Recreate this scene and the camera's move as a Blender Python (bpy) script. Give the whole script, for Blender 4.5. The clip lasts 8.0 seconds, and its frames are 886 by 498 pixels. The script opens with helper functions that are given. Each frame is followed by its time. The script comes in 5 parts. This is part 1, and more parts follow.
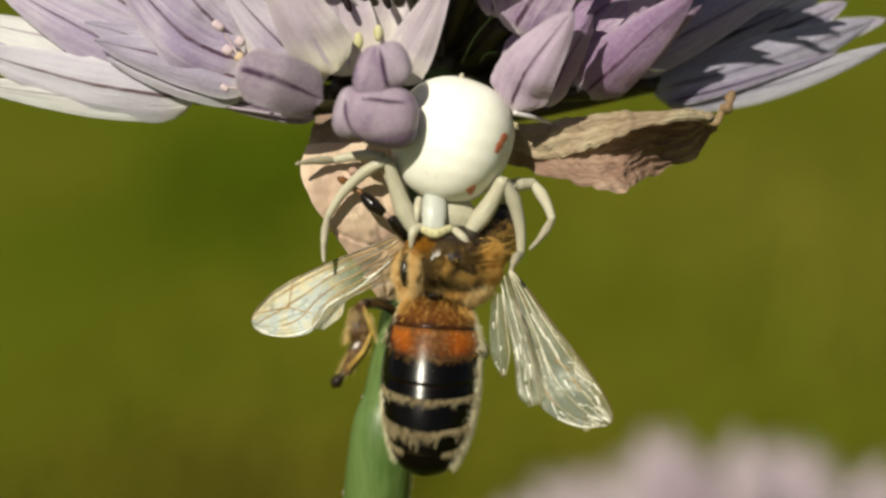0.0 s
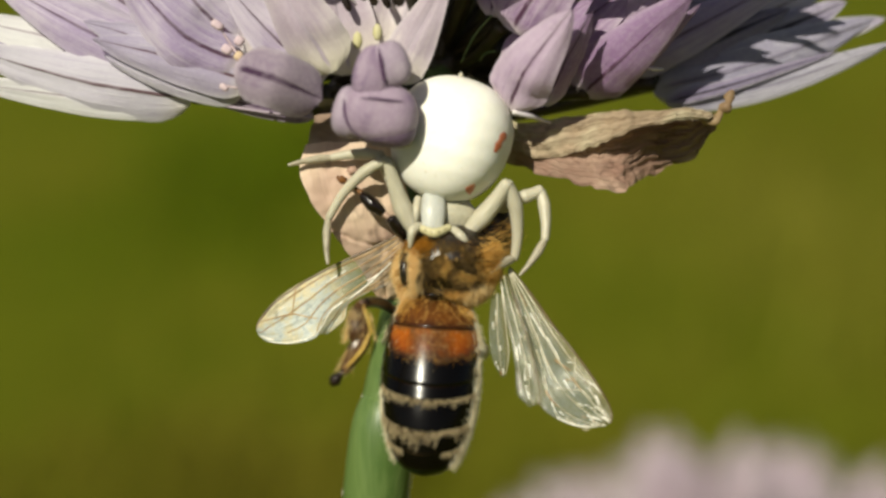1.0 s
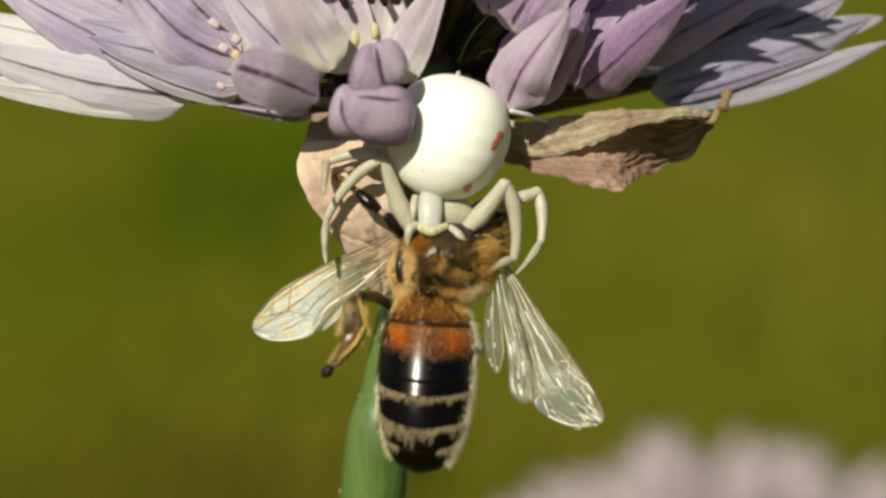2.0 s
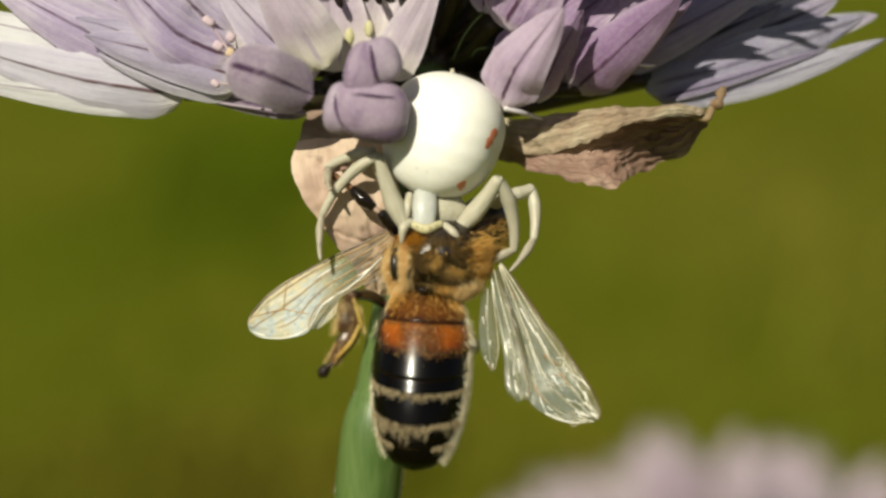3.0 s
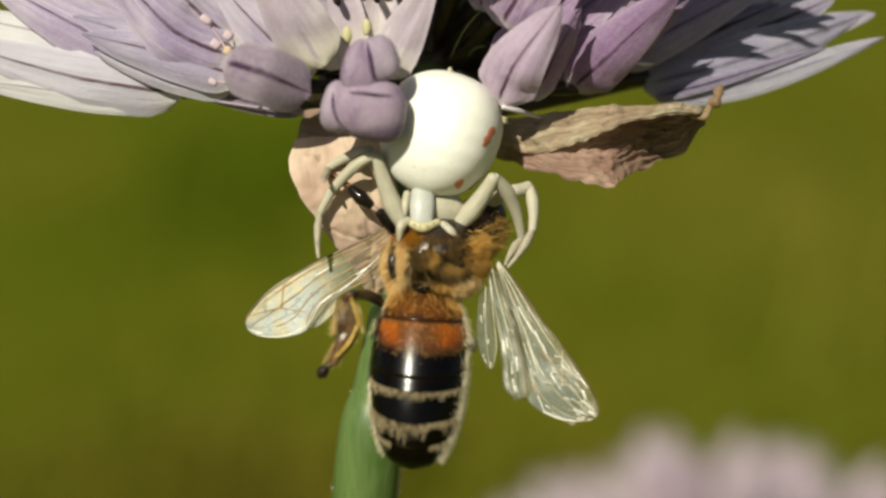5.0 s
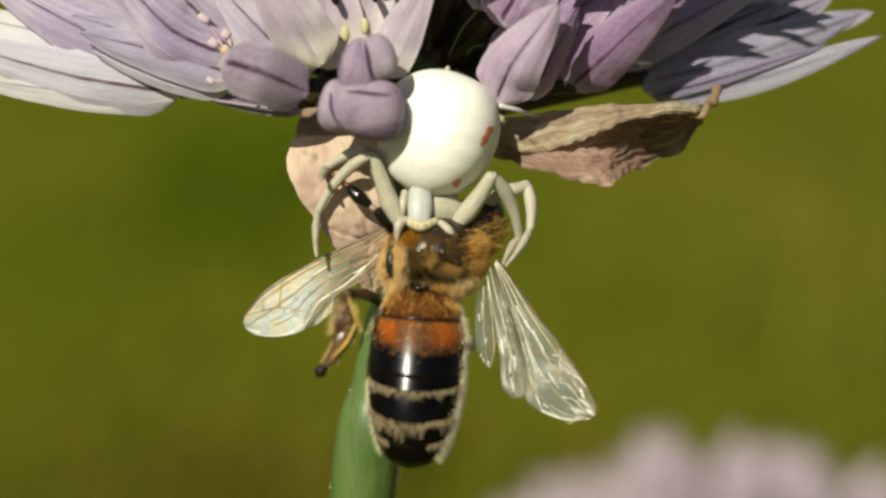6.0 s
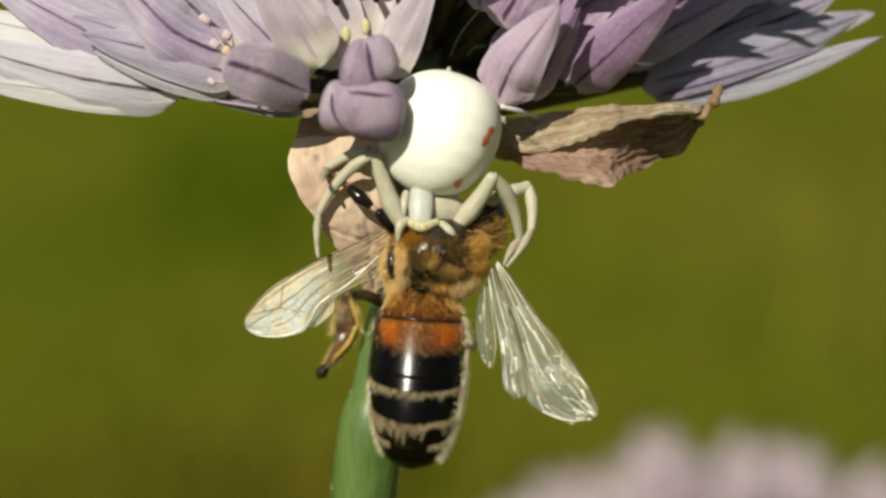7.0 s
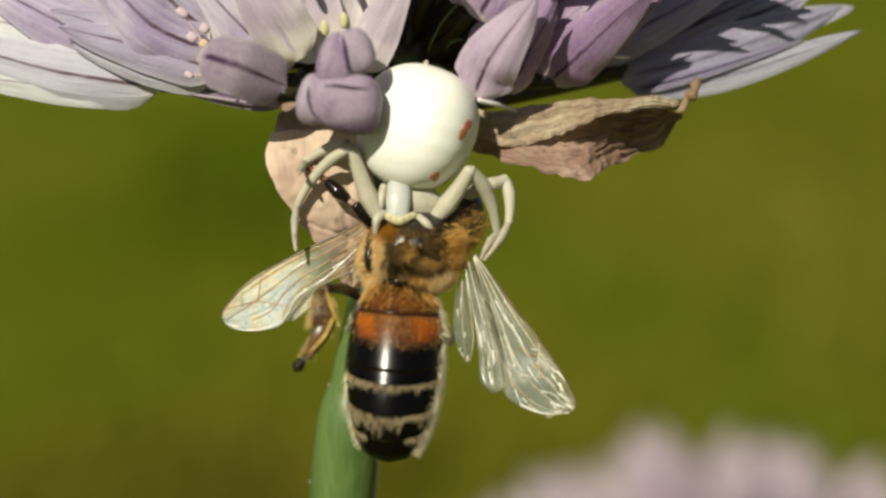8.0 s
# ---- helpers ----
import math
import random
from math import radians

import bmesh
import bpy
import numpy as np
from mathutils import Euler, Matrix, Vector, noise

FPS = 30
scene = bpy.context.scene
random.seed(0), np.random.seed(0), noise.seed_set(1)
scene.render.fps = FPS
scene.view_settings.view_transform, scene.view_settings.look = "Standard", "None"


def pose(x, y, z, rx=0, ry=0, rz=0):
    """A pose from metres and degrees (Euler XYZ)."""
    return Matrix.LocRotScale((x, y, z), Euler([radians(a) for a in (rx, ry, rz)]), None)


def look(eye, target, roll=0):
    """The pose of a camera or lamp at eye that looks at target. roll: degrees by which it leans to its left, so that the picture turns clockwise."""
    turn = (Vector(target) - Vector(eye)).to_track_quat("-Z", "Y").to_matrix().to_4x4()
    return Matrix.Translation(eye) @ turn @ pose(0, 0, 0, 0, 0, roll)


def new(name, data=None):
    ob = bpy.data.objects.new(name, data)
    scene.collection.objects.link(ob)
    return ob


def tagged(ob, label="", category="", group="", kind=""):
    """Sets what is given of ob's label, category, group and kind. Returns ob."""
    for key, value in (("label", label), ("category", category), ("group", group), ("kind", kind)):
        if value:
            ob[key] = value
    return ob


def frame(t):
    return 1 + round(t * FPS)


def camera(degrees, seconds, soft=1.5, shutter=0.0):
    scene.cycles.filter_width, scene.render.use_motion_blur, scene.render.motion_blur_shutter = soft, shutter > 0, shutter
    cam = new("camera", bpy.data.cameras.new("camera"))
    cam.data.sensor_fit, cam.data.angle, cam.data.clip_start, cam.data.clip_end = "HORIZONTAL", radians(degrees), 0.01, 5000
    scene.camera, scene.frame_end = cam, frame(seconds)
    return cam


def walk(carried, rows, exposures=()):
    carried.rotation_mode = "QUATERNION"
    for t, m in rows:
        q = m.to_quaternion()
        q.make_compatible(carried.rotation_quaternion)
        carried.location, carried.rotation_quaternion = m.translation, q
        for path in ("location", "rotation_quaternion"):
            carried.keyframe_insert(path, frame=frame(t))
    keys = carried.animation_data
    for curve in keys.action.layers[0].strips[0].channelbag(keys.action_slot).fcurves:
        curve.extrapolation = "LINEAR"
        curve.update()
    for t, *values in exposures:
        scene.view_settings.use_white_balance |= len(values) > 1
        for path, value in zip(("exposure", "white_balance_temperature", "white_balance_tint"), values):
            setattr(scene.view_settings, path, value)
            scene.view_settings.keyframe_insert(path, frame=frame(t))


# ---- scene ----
# ---- the shot: a macro view, 39 mm wide, of a chive head ----
MM = 0.001
DIST = 73.15                       # mm from the lens to the subject
TILT = pose(0, 0, 0.35, -14, 0, 0)   # the subject's own axes: x right, y away, z up, leaning with the view
cam = camera(30.0, 8.0, soft=2.7)
cam.data.dof.use_dof = True
cam.data.dof.focus_distance = (DIST - 1.5) * MM
cam.data.dof.aperture_fstop = 20.0


def eye(dx, dz):
    """The camera after a drift of dx, dz (mm in the subject's plane): it slides and turns back a little."""
    return TILT @ pose(-1.1 * dx * MM, -DIST * MM, -1.1 * dz * MM,
                       90 + math.degrees(0.1 * dz / DIST), 0, math.degrees(-0.1 * dx / DIST))


CAMERA_ROWS = [(t, eye(x, z)) for t, x, z in (
    (0.0, 0.000, 0.000),
    (0.5, -0.025, 0.000),
    (1.0, -0.037, 0.030),
    (1.5, -0.062, 0.055),
    (3.0, -0.400, 0.188),
    (3.5, -0.450, 0.225),
    (4.0, -0.458, 0.225),
    (4.5, -0.463, 0.230),
    (6.0, -0.600, 0.300),
    (6.5, -0.525, 0.245),
    (7.0, -0.550, 0.270),
    (7.5, -1.000, 0.383),
    (8.0, -1.512, 0.550))]
walk(cam, CAMERA_ROWS)

# ---- light ----
SUN_ELEV, SUN_AZ = 40.0, 27.0      # degrees; azimuth to the left of straight behind the camera
world = bpy.data.worlds.new("sky")
scene.world = world
world.use_nodes = True
wn = world.node_tree
sky = wn.nodes.new("ShaderNodeTexSky")
sky.sky_type = "NISHITA"
sky.sun_disc = False
sky.sun_elevation = radians(SUN_ELEV)
sky.sun_rotation = radians(180 + SUN_AZ)
wn.links.new(sky.outputs[0], wn.nodes["Background"].inputs[0])
wn.nodes["Background"].inputs[1].default_value = 0.032
sun = new("sun", bpy.data.lights.new("sun", "SUN"))
sun.data.energy, sun.data.angle, sun.data.color = 4.9, radians(0.5), (0.985, 0.93, 0.755)
_a, _e = radians(SUN_AZ), radians(SUN_ELEV)
sun.matrix_world = look((-math.sin(_a) * math.cos(_e), -math.cos(_a) * math.cos(_e), math.sin(_e)), (0, 0, 0))
scene.view_settings.exposure = 0.11


# ---- materials ----
class Nodes:
    """A small builder for node materials."""

    def __init__(self, name):
        self.m = bpy.data.materials.new(name)
        self.m.use_nodes = True
        self.t = self.m.node_tree
        self.p = self.t.nodes["Principled BSDF"]
        self.out = self.t.nodes["Material Output"]

    def node(self, kind, **inputs):
        n = self.t.nodes.new(kind)
        for k, v in inputs.items():
            self.put(n.inputs[k.replace("_", " ")], v)
        return n

    def put(self, socket, v):
        if isinstance(v, bpy.types.NodeSocket):
            self.t.links.new(v, socket)
        else:
            socket.default_value = v

    def math(self, op, a, b=0.0, c=0.0):
        n = self.t.nodes.new("ShaderNodeMath")
        n.operation = op
        for s, v in zip(n.inputs, (a, b, c)):
            self.put(s, v)
        return n.outputs[0]

    def smooth(self, x, a, b):
        n = self.t.nodes.new("ShaderNodeMapRange")
        n.interpolation_type = "SMOOTHSTEP"
        self.put(n.inputs[0], x)
        self.put(n.inputs[1], a)
        self.put(n.inputs[2], b)
        return n.outputs[0]

    def mix(self, f, a, b, mode="MIX"):
        n = self.t.nodes.new("ShaderNodeMix")
        n.data_type, n.blend_type = "RGBA", mode
        self.put(n.inputs["Factor"], f)
        for s, v in ((n.inputs[6], a), (n.inputs[7], b)):
            self.put(s, v if isinstance(v, bpy.types.NodeSocket) else (*v, 1.0))
        return n.outputs[2]

    def coords(self, which="Object", scale=(1, 1, 1)):
        c = self.t.nodes.new("ShaderNodeTexCoord")
        mp = self.t.nodes.new("ShaderNodeMapping")
        mp.inputs["Scale"].default_value = scale
        self.t.links.new(c.outputs[which], mp.inputs[0])
        return mp.outputs[0]

    def noise(self, vec, scale, detail=3.0, rough=0.55):
        return self.node("ShaderNodeTexNoise", Vector=vec, Scale=scale, Detail=detail, Roughness=rough).outputs[0]

    def bump(self, height, strength, distance=0.00005):
        return self.node("ShaderNodeBump", Height=height, Strength=strength, Distance=distance).outputs[0]

    def uv(self):
        c = self.t.nodes.new("ShaderNodeUVMap")
        s = self.t.nodes.new("ShaderNodeSeparateXYZ")
        self.t.links.new(c.outputs[0], s.inputs[0])
        return s.outputs[0], s.outputs[1]

    def vary(self):
        return self.t.nodes.new("ShaderNodeObjectInfo").outputs["Random"]

    def thin(self, colour, amount):
        """Lets light through a thin sheet."""
        tr = self.node("ShaderNodeBsdfTranslucent", Color=colour)
        mx = self.node("ShaderNodeMixShader", Fac=amount)
        self.t.links.new(self.p.outputs[0], mx.inputs[1])
        self.t.links.new(tr.outputs[0], mx.inputs[2])
        self.t.links.new(mx.outputs[0], self.out.inputs[0])


def plain(name, a, b, fine=3000.0, coarse=500.0, rough=0.5, bump=0.3, sss=0.0, reach=0.0005, gloss=0.5, stretch=(1, 1, 1)):
    """Two-scale colour variation with a fine relief."""
    n = Nodes(name)
    v = n.coords("Object", stretch)
    f1, f2 = n.noise(v, fine), n.noise(v, coarse, 2.0)
    f = n.smooth(n.math("ADD", n.math("MULTIPLY", f1, 0.45), n.math("MULTIPLY", f2, 0.55)), 0.3, 0.7)
    n.put(n.p.inputs["Base Color"], n.mix(f, a, b))
    n.put(n.p.inputs["Roughness"], n.math("ADD", rough - 0.08, n.math("MULTIPLY", f1, 0.16)))
    n.put(n.p.inputs["Normal"], n.bump(f1, bump))
    n.p.inputs["Specular IOR Level"].default_value = gloss
    if sss:
        n.p.inputs["Subsurface Weight"].default_value = sss
        n.p.inputs["Subsurface Radius"].default_value = (1, 0.8, 0.5)
        n.p.inputs["Subsurface Scale"].default_value = reach
    return n.m


def petal_material(name, pale, deep, vein, throat, rim=0.55, reach=0.22, bold=1.0, ribbed=0.35, margin=(0.88, 0.86, 0.86), inset=0.37, rough=0.22, gloss=0.5, passing=0.26):
    """Lilac tepal: fine lengthwise ribs, one dark mid-vein, pale throat."""
    n = Nodes(name)
    u, v = n.uv()
    cuv = n.coords("UV", (26, 2.2, 1))
    ribs = n.noise(cuv, 1.6, 4.0, 0.6)
    streak = n.noise(n.coords("UV", (9, 1.1, 1)), 1.3, 5.0, 0.7)
    blot = n.noise(n.coords(), 380.0, 4.0, 0.65)
    f = n.math("ADD", n.math("MULTIPLY", ribs, ribbed), n.math("ADD", n.math("MULTIPLY", streak, 0.35), n.math("MULTIPLY", blot, 0.65 - ribbed)))
    c = n.mix(n.smooth(n.math("ADD", f, n.math("MULTIPLY", n.math("SUBTRACT", n.vary(), 0.5), 0.2)), 0.40, 0.57), pale, deep)
    grain = n.noise(n.coords(), 5200.0, 3.0, 0.7)
    c = n.mix(n.math("MULTIPLY", n.smooth(grain, 0.38, 0.66), 0.10), c, margin)
    edge = n.smooth(n.math("ADD", n.math("ABSOLUTE", n.math("SUBTRACT", u, 0.5)), n.math("MULTIPLY", n.math("SUBTRACT", streak, 0.5), 1.54 * (0.5 - inset))), inset, 0.5)
    c = n.mix(n.math("MULTIPLY", edge, rim), c, margin)
    c = n.mix(n.smooth(v, reach, 0.0), c, throat)
    wob = n.math("MULTIPLY", n.math("SUBTRACT", n.noise(n.coords("UV", (1, 5, 1)), 1.2, 2.0), 0.5), 0.07)
    off = n.math("ABSOLUTE", n.math("ADD", n.math("SUBTRACT", u, 0.5), wob))
    width = n.math("MULTIPLY", n.smooth(v, 0.98, 0.45), 0.024 * bold)
    gap = n.smooth(n.noise(n.coords("UV", (3, 4, 1)), 1.6, 3.0), 0.34, 0.5)
    line = n.math("MULTIPLY", n.math("MULTIPLY", n.smooth(n.math("SUBTRACT", off, width), 0.024 * bold, -0.012), n.smooth(v, 0.03, 0.16)), n.math("ADD", 0.72, n.math("MULTIPLY", gap, 0.28)))
    c = n.mix(n.math("MULTIPLY", line, 0.92), c, vein)
    n.put(n.p.inputs["Base Color"], c)
    n.put(n.p.inputs["Roughness"], n.math("ADD", rough, n.math("MULTIPLY", streak, 0.28)))
    n.p.inputs["Specular IOR Level"].default_value = gloss
    n.p.inputs["Sheen Weight"].default_value = 0.1
    n.put(n.p.inputs["Normal"], n.bump(n.math("ADD", n.math("SUBTRACT", n.math("MULTIPLY", ribs, ribbed / 0.35), n.math("MULTIPLY", line, 0.6)), n.math("MULTIPLY", grain, 0.35)), 0.6, 0.00013))
    n.thin(c, passing)
    return n.m


def bract_material(name, pale, dull, fibre, browned=0.0, net=0.0):
    """Dry papery bract: beige and dull pink with brown veins."""
    n = Nodes(name)
    u, v = n.uv()
    fib = n.noise(n.coords("UV", (22, 2.0, 1)), 1.5, 5.0, 0.65)
    blot = n.noise(n.coords(), 260.0, 4.0)
    c = n.mix(n.smooth(blot, 0.38, 0.62), pale, dull)
    c = n.mix(n.math("MULTIPLY", n.smooth(fib, 0.46, 0.70), fibre), c, (0.19, 0.10, 0.065))
    c = n.mix(n.math("MULTIPLY", n.smooth(n.noise(n.coords(), 900.0, 4.0), 0.62, 0.75), 0.5), c, (0.12, 0.07, 0.05))
    cells = n.node("ShaderNodeTexVoronoi", Vector=n.coords("UV", (7, 11, 1)), Scale=1.6)
    cells.feature = "DISTANCE_TO_EDGE"
    wall = n.smooth(n.math("ADD", cells.outputs[0], n.math("MULTIPLY", n.math("SUBTRACT", n.noise(n.coords(), 700.0, 3.0), 0.5), 0.22)), 0.07, 0.0)
    c = n.mix(n.math("MULTIPLY", wall, net), c, (0.30, 0.16, 0.11))
    n.put(n.p.inputs["Base Color"], c)
    if browned:
        low = n.math("SUBTRACT", n.math("ADD", u, n.math("MULTIPLY", n.math("SUBTRACT", blot, 0.5), 0.5)), n.math("SUBTRACT", 0.70, n.math("MULTIPLY", v, 0.75)))
        c2 = n.mix(n.math("MULTIPLY", n.math("MULTIPLY", n.smooth(low, -0.02, 0.10), n.smooth(v, 0.42, 0.6)), browned), c, (0.13, 0.075, 0.045))
        n.put(n.p.inputs["Base Color"], c2)
    n.p.inputs["Roughness"].default_value = 0.6
    n.put(n.p.inputs["Normal"], n.bump(n.math("SUBTRACT", n.math("ADD", n.math("MULTIPLY", fib, fibre), blot), n.math("MULTIPLY", wall, net)), 1.0, 0.0002))
    n.thin(c, 0.22)
    return n.m


def tergite_material(name, stops, rough=0.22, middle=None):
    """One abdominal plate: colours along its length (from the front edge), with a ragged limit between them."""
    n = Nodes(name)
    u, v = n.uv()
    rag = n.noise(n.coords(), 2600.0, 4.0, 0.7)
    patch = n.noise(n.coords(), 700.0, 2.0)
    x = n.math("ADD", v, n.math("MULTIPLY", n.math("SUBTRACT", n.math("ADD", rag, patch), 1.0), 0.22))
    r = n.t.nodes.new("ShaderNodeValToRGB")
    r.color_ramp.elements[0].position, r.color_ramp.elements[0].color = stops[0][0], (*stops[0][1], 1)
    r.color_ramp.elements[1].position, r.color_ramp.elements[1].color = stops[-1][0], (*stops[-1][1], 1)
    for p, col in stops[1:-1]:
        r.color_ramp.elements.new(p).color = (*col, 1)
    n.put(r.inputs[0], x)
    col = r.outputs[0]
    if middle:
        back = n.math("ABSOLUTE", n.math("ADD", n.math("SUBTRACT", u, 0.25), n.math("MULTIPLY", n.math("SUBTRACT", n.math("ADD", patch, rag), 1.0), 0.16)))
        col = n.mix(n.math("MULTIPLY", n.math("MULTIPLY", n.smooth(back, 0.10, 0.0), n.smooth(x, 0.55, 0.35)), 0.8), col, middle)
    n.put(n.p.inputs["Base Color"], col)
    n.put(n.p.inputs["Roughness"], n.math("ADD", rough - 0.03, n.math("MULTIPLY", patch, 0.09)))
    n.p.inputs["Specular IOR Level"].default_value = 0.1 if middle else 0.03
    n.p.inputs["Coat Weight"].default_value = 0.4
    n.p.inputs["Coat Roughness"].default_value = 0.22
    n.put(n.p.inputs["Normal"], n.bump(rag, 0.25, 0.00003))
    return n.m


def hair_material(name, a, b, rough=0.5, gloss=0.3):
    """Fine hair, each one of its own shade, letting some light through."""
    n = Nodes(name)
    own = n.t.nodes.new("ShaderNodeNewGeometry").outputs["Random Per Island"]
    f = n.math("ADD", n.math("MULTIPLY", own, 0.7), n.math("MULTIPLY", n.noise(n.coords(), 900.0, 3.0), 0.3))
    c = n.mix(n.smooth(f, 0.1, 0.9), a, b)
    n.put(n.p.inputs["Base Color"], c)
    n.p.inputs["Roughness"].default_value = rough
    n.p.inputs["Specular IOR Level"].default_value = gloss
    n.thin(c, 0.42)
    return n.m


def wing_material(name, tint, dull, glare, base_glare, gloss=0.08, relief=0.5):
    """Wing film: clear near the root, farther out whitened by painted sun glare and finely wrinkled, with a thin sheen.
    """
    n = Nodes(name)
    u, v = n.uv()
    wrinkle = n.noise(n.coords("UV", (10, 3.2, 1)), 1.5, 3.0, 0.6)
    cells = n.noise(n.coords(), 3600.0, 4.0, 0.7)
    mottle = n.noise(n.coords(), 1100.0, 3.0)
    c = n.mix(n.smooth(n.math("ADD", n.math("MULTIPLY", cells, 0.5), n.math("MULTIPLY", mottle, 0.5)), 0.44, 0.56), tint, dull)
    c = n.mix(n.math("MULTIPLY", n.smooth(n.math("ADD", u, n.math("MULTIPLY", n.math("SUBTRACT", mottle, 0.5), 0.6)), 0.36, 0.04), 0.6), c, (0.78, 0.60, 0.27))
    n.put(n.p.inputs["Base Color"], c)
    n.p.inputs["Roughness"].default_value = 0.5
    n.p.inputs["Specular IOR Level"].default_value = 0.1
    normal = n.bump(n.math("ADD", wrinkle, n.math("MULTIPLY", cells, 0.2)), relief, 0.00022)
    n.put(n.p.inputs["Normal"], normal)
    clear = n.node("ShaderNodeBsdfTransparent", Color=(0.96, 0.94, 0.86, 1))
    veil = n.math("ADD", base_glare, n.math("MULTIPLY", n.smooth(v, 0.22, 0.5), glare - base_glare))
    veil = n.math("MULTIPLY", veil, n.math("ADD", -0.7, n.math("MULTIPLY", n.math("ADD", cells, mottle), 1.7)))
    mx = n.node("ShaderNodeMixShader", Fac=veil)
    n.t.links.new(clear.outputs[0], mx.inputs[1])
    n.t.links.new(n.p.outputs[0], mx.inputs[2])
    sheen = n.node("ShaderNodeBsdfGlossy", Color=(1.0, 0.97, 0.88, 1), Roughness=0.16)
    n.t.links.new(normal, sheen.inputs["Normal"])
    film = n.node("ShaderNodeMixShader", Fac=gloss)
    n.t.links.new(mx.outputs[0], film.inputs[1])
    n.t.links.new(sheen.outputs[0], film.inputs[2])
    n.t.links.new(film.outputs[0], n.out.inputs[0])
    return n.m


def ground_material(name):
    """Meadow turf seen from afar: olive green with darker and browner patches."""
    n = Nodes(name)
    v = n.coords()
    a, b, c3 = n.noise(v, 1.6, 3.0), n.noise(v, 9.0, 4.0), n.noise(v, 120.0, 3.0)
    c = n.mix(n.smooth(a, 0.35, 0.65), (0.0957, 0.1188, 0.0066), (0.1342, 0.1342, 0.011))
    c = n.mix(n.math("MULTIPLY", n.smooth(b, 0.4, 0.7), 0.5), c, (0.0495, 0.0825, 0.00165))
    c = n.mix(n.math("MULTIPLY", n.smooth(c3, 0.45, 0.7), 0.5), c, (0.121, 0.11, 0.0033))
    n.put(n.p.inputs["Base Color"], c)
    n.p.inputs["Roughness"].default_value = 0.9
    n.p.inputs["Specular IOR Level"].default_value = 0.02
    n.put(n.p.inputs["Normal"], n.bump(n.math("ADD", b, c3), 0.6, 0.01))
    return n.m


BLACK, ORANGE = (0.002, 0.0015, 0.001), (0.34, 0.085, 0.006)
M_PETAL = petal_material("lilac_tepal", (0.64, 0.61, 0.71), (0.45, 0.395, 0.55), (0.10, 0.026, 0.035), (0.70, 0.66, 0.62), rim=0.25)
M_MAUVE = petal_material("mauve_tepal", (0.54, 0.42, 0.56), (0.33, 0.20, 0.38), (0.07, 0.015, 0.05), (0.66, 0.58, 0.60), rim=0.15)
M_LILAC = petal_material("deep_lilac_tepal", (0.63, 0.565, 0.685), (0.41, 0.32, 0.515), (0.07, 0.018, 0.05), (0.66, 0.60, 0.60), rim=0.20)
# tepal colour lowered to carry the shade on the right of the head
M_SHADED = petal_material("shaded_tepal", (0.51, 0.49, 0.60), (0.31, 0.29, 0.41), (0.16, 0.13, 0.22), (0.46, 0.43, 0.47), 0.3)
# lighter copy of the lilac tepal: full sun is put into its colour
M_SUNLIT = petal_material("sunlit_tepal", (0.81, 0.80, 0.82), (0.66, 0.63, 0.70), (0.30, 0.21, 0.28), (0.80, 0.78, 0.72), rim=0.30)
M_CREAM = petal_material("cream_tepal", (0.66, 0.60, 0.59), (0.52, 0.45, 0.52), (0.46, 0.39, 0.43), (0.78, 0.73, 0.60), 0.4, 0.6, ribbed=0.16)
# boldly veined tepal, its colour darkened for the same shade
M_VEINED = petal_material("shaded_veined_tepal", (0.44, 0.40, 0.52), (0.28, 0.24, 0.37), (0.008, 0.003, 0.008), (0.40, 0.36, 0.38), 0.3, 0.2, 2.6)
M_INNER = petal_material("inner_tepal", (0.73, 0.65, 0.68), (0.53, 0.44, 0.535), (0.54, 0.47, 0.55), (0.78, 0.74, 0.60), 0.2, 0.5, ribbed=0.16, passing=0.3)
M_BUD = petal_material("bud_tepal", (0.31, 0.25, 0.32), (0.19, 0.13, 0.22), (0.045, 0.015, 0.05), (0.50, 0.42, 0.50), 0.12, 0.12, 1.6, 0.12, rough=0.36, gloss=0.1)
M_BUDMAIN = petal_material("bud_lobe", (0.39, 0.295, 0.40), (0.20, 0.125, 0.235), (0.27, 0.20, 0.28), (0.42, 0.35, 0.40), 0.1, 0.1, 1.0, 0.12, rough=0.4, gloss=0.2)
M_BUDPALE = petal_material("pale_bud_lobe", (0.52, 0.44, 0.52), (0.38, 0.30, 0.40), (0.40, 0.33, 0.40), (0.46, 0.40, 0.44), 0.1, 0.1, 1.0, 0.12, rough=0.4, gloss=0.2)
# dark colour for the shade in the folds of the buds
M_CREASESHADE = plain("bud_crease_shade", (0.05, 0.02, 0.06), (0.08, 0.04, 0.09), rough=0.7, gloss=0.1)
M_FAR = petal_material("far_tepal", (0.62, 0.55, 0.57), (0.54, 0.41, 0.50), (0.5, 0.35, 0.46), (0.75, 0.7, 0.6))
M_FARSTALK = plain("pink_pedicel", (0.46, 0.36, 0.36), (0.40, 0.34, 0.28), rough=0.5)
# olive stalks, coloured near-black: the deep shade inside the head is put in
M_PEDICEL = plain("shaded_pedicel", (0.020, 0.021, 0.005), (0.042, 0.027, 0.010), rough=0.45)
M_STEM = plain("stem_green", (0.064, 0.118, 0.026), (0.120, 0.182, 0.052), fine=5000, coarse=1100, rough=0.42, bump=0.5, sss=0.15, stretch=(1, 1, 0.06))
M_BRACT = bract_material("dry_bract", (0.60, 0.43, 0.33), (0.45, 0.275, 0.21), 0.9, 0.35, 0.2)
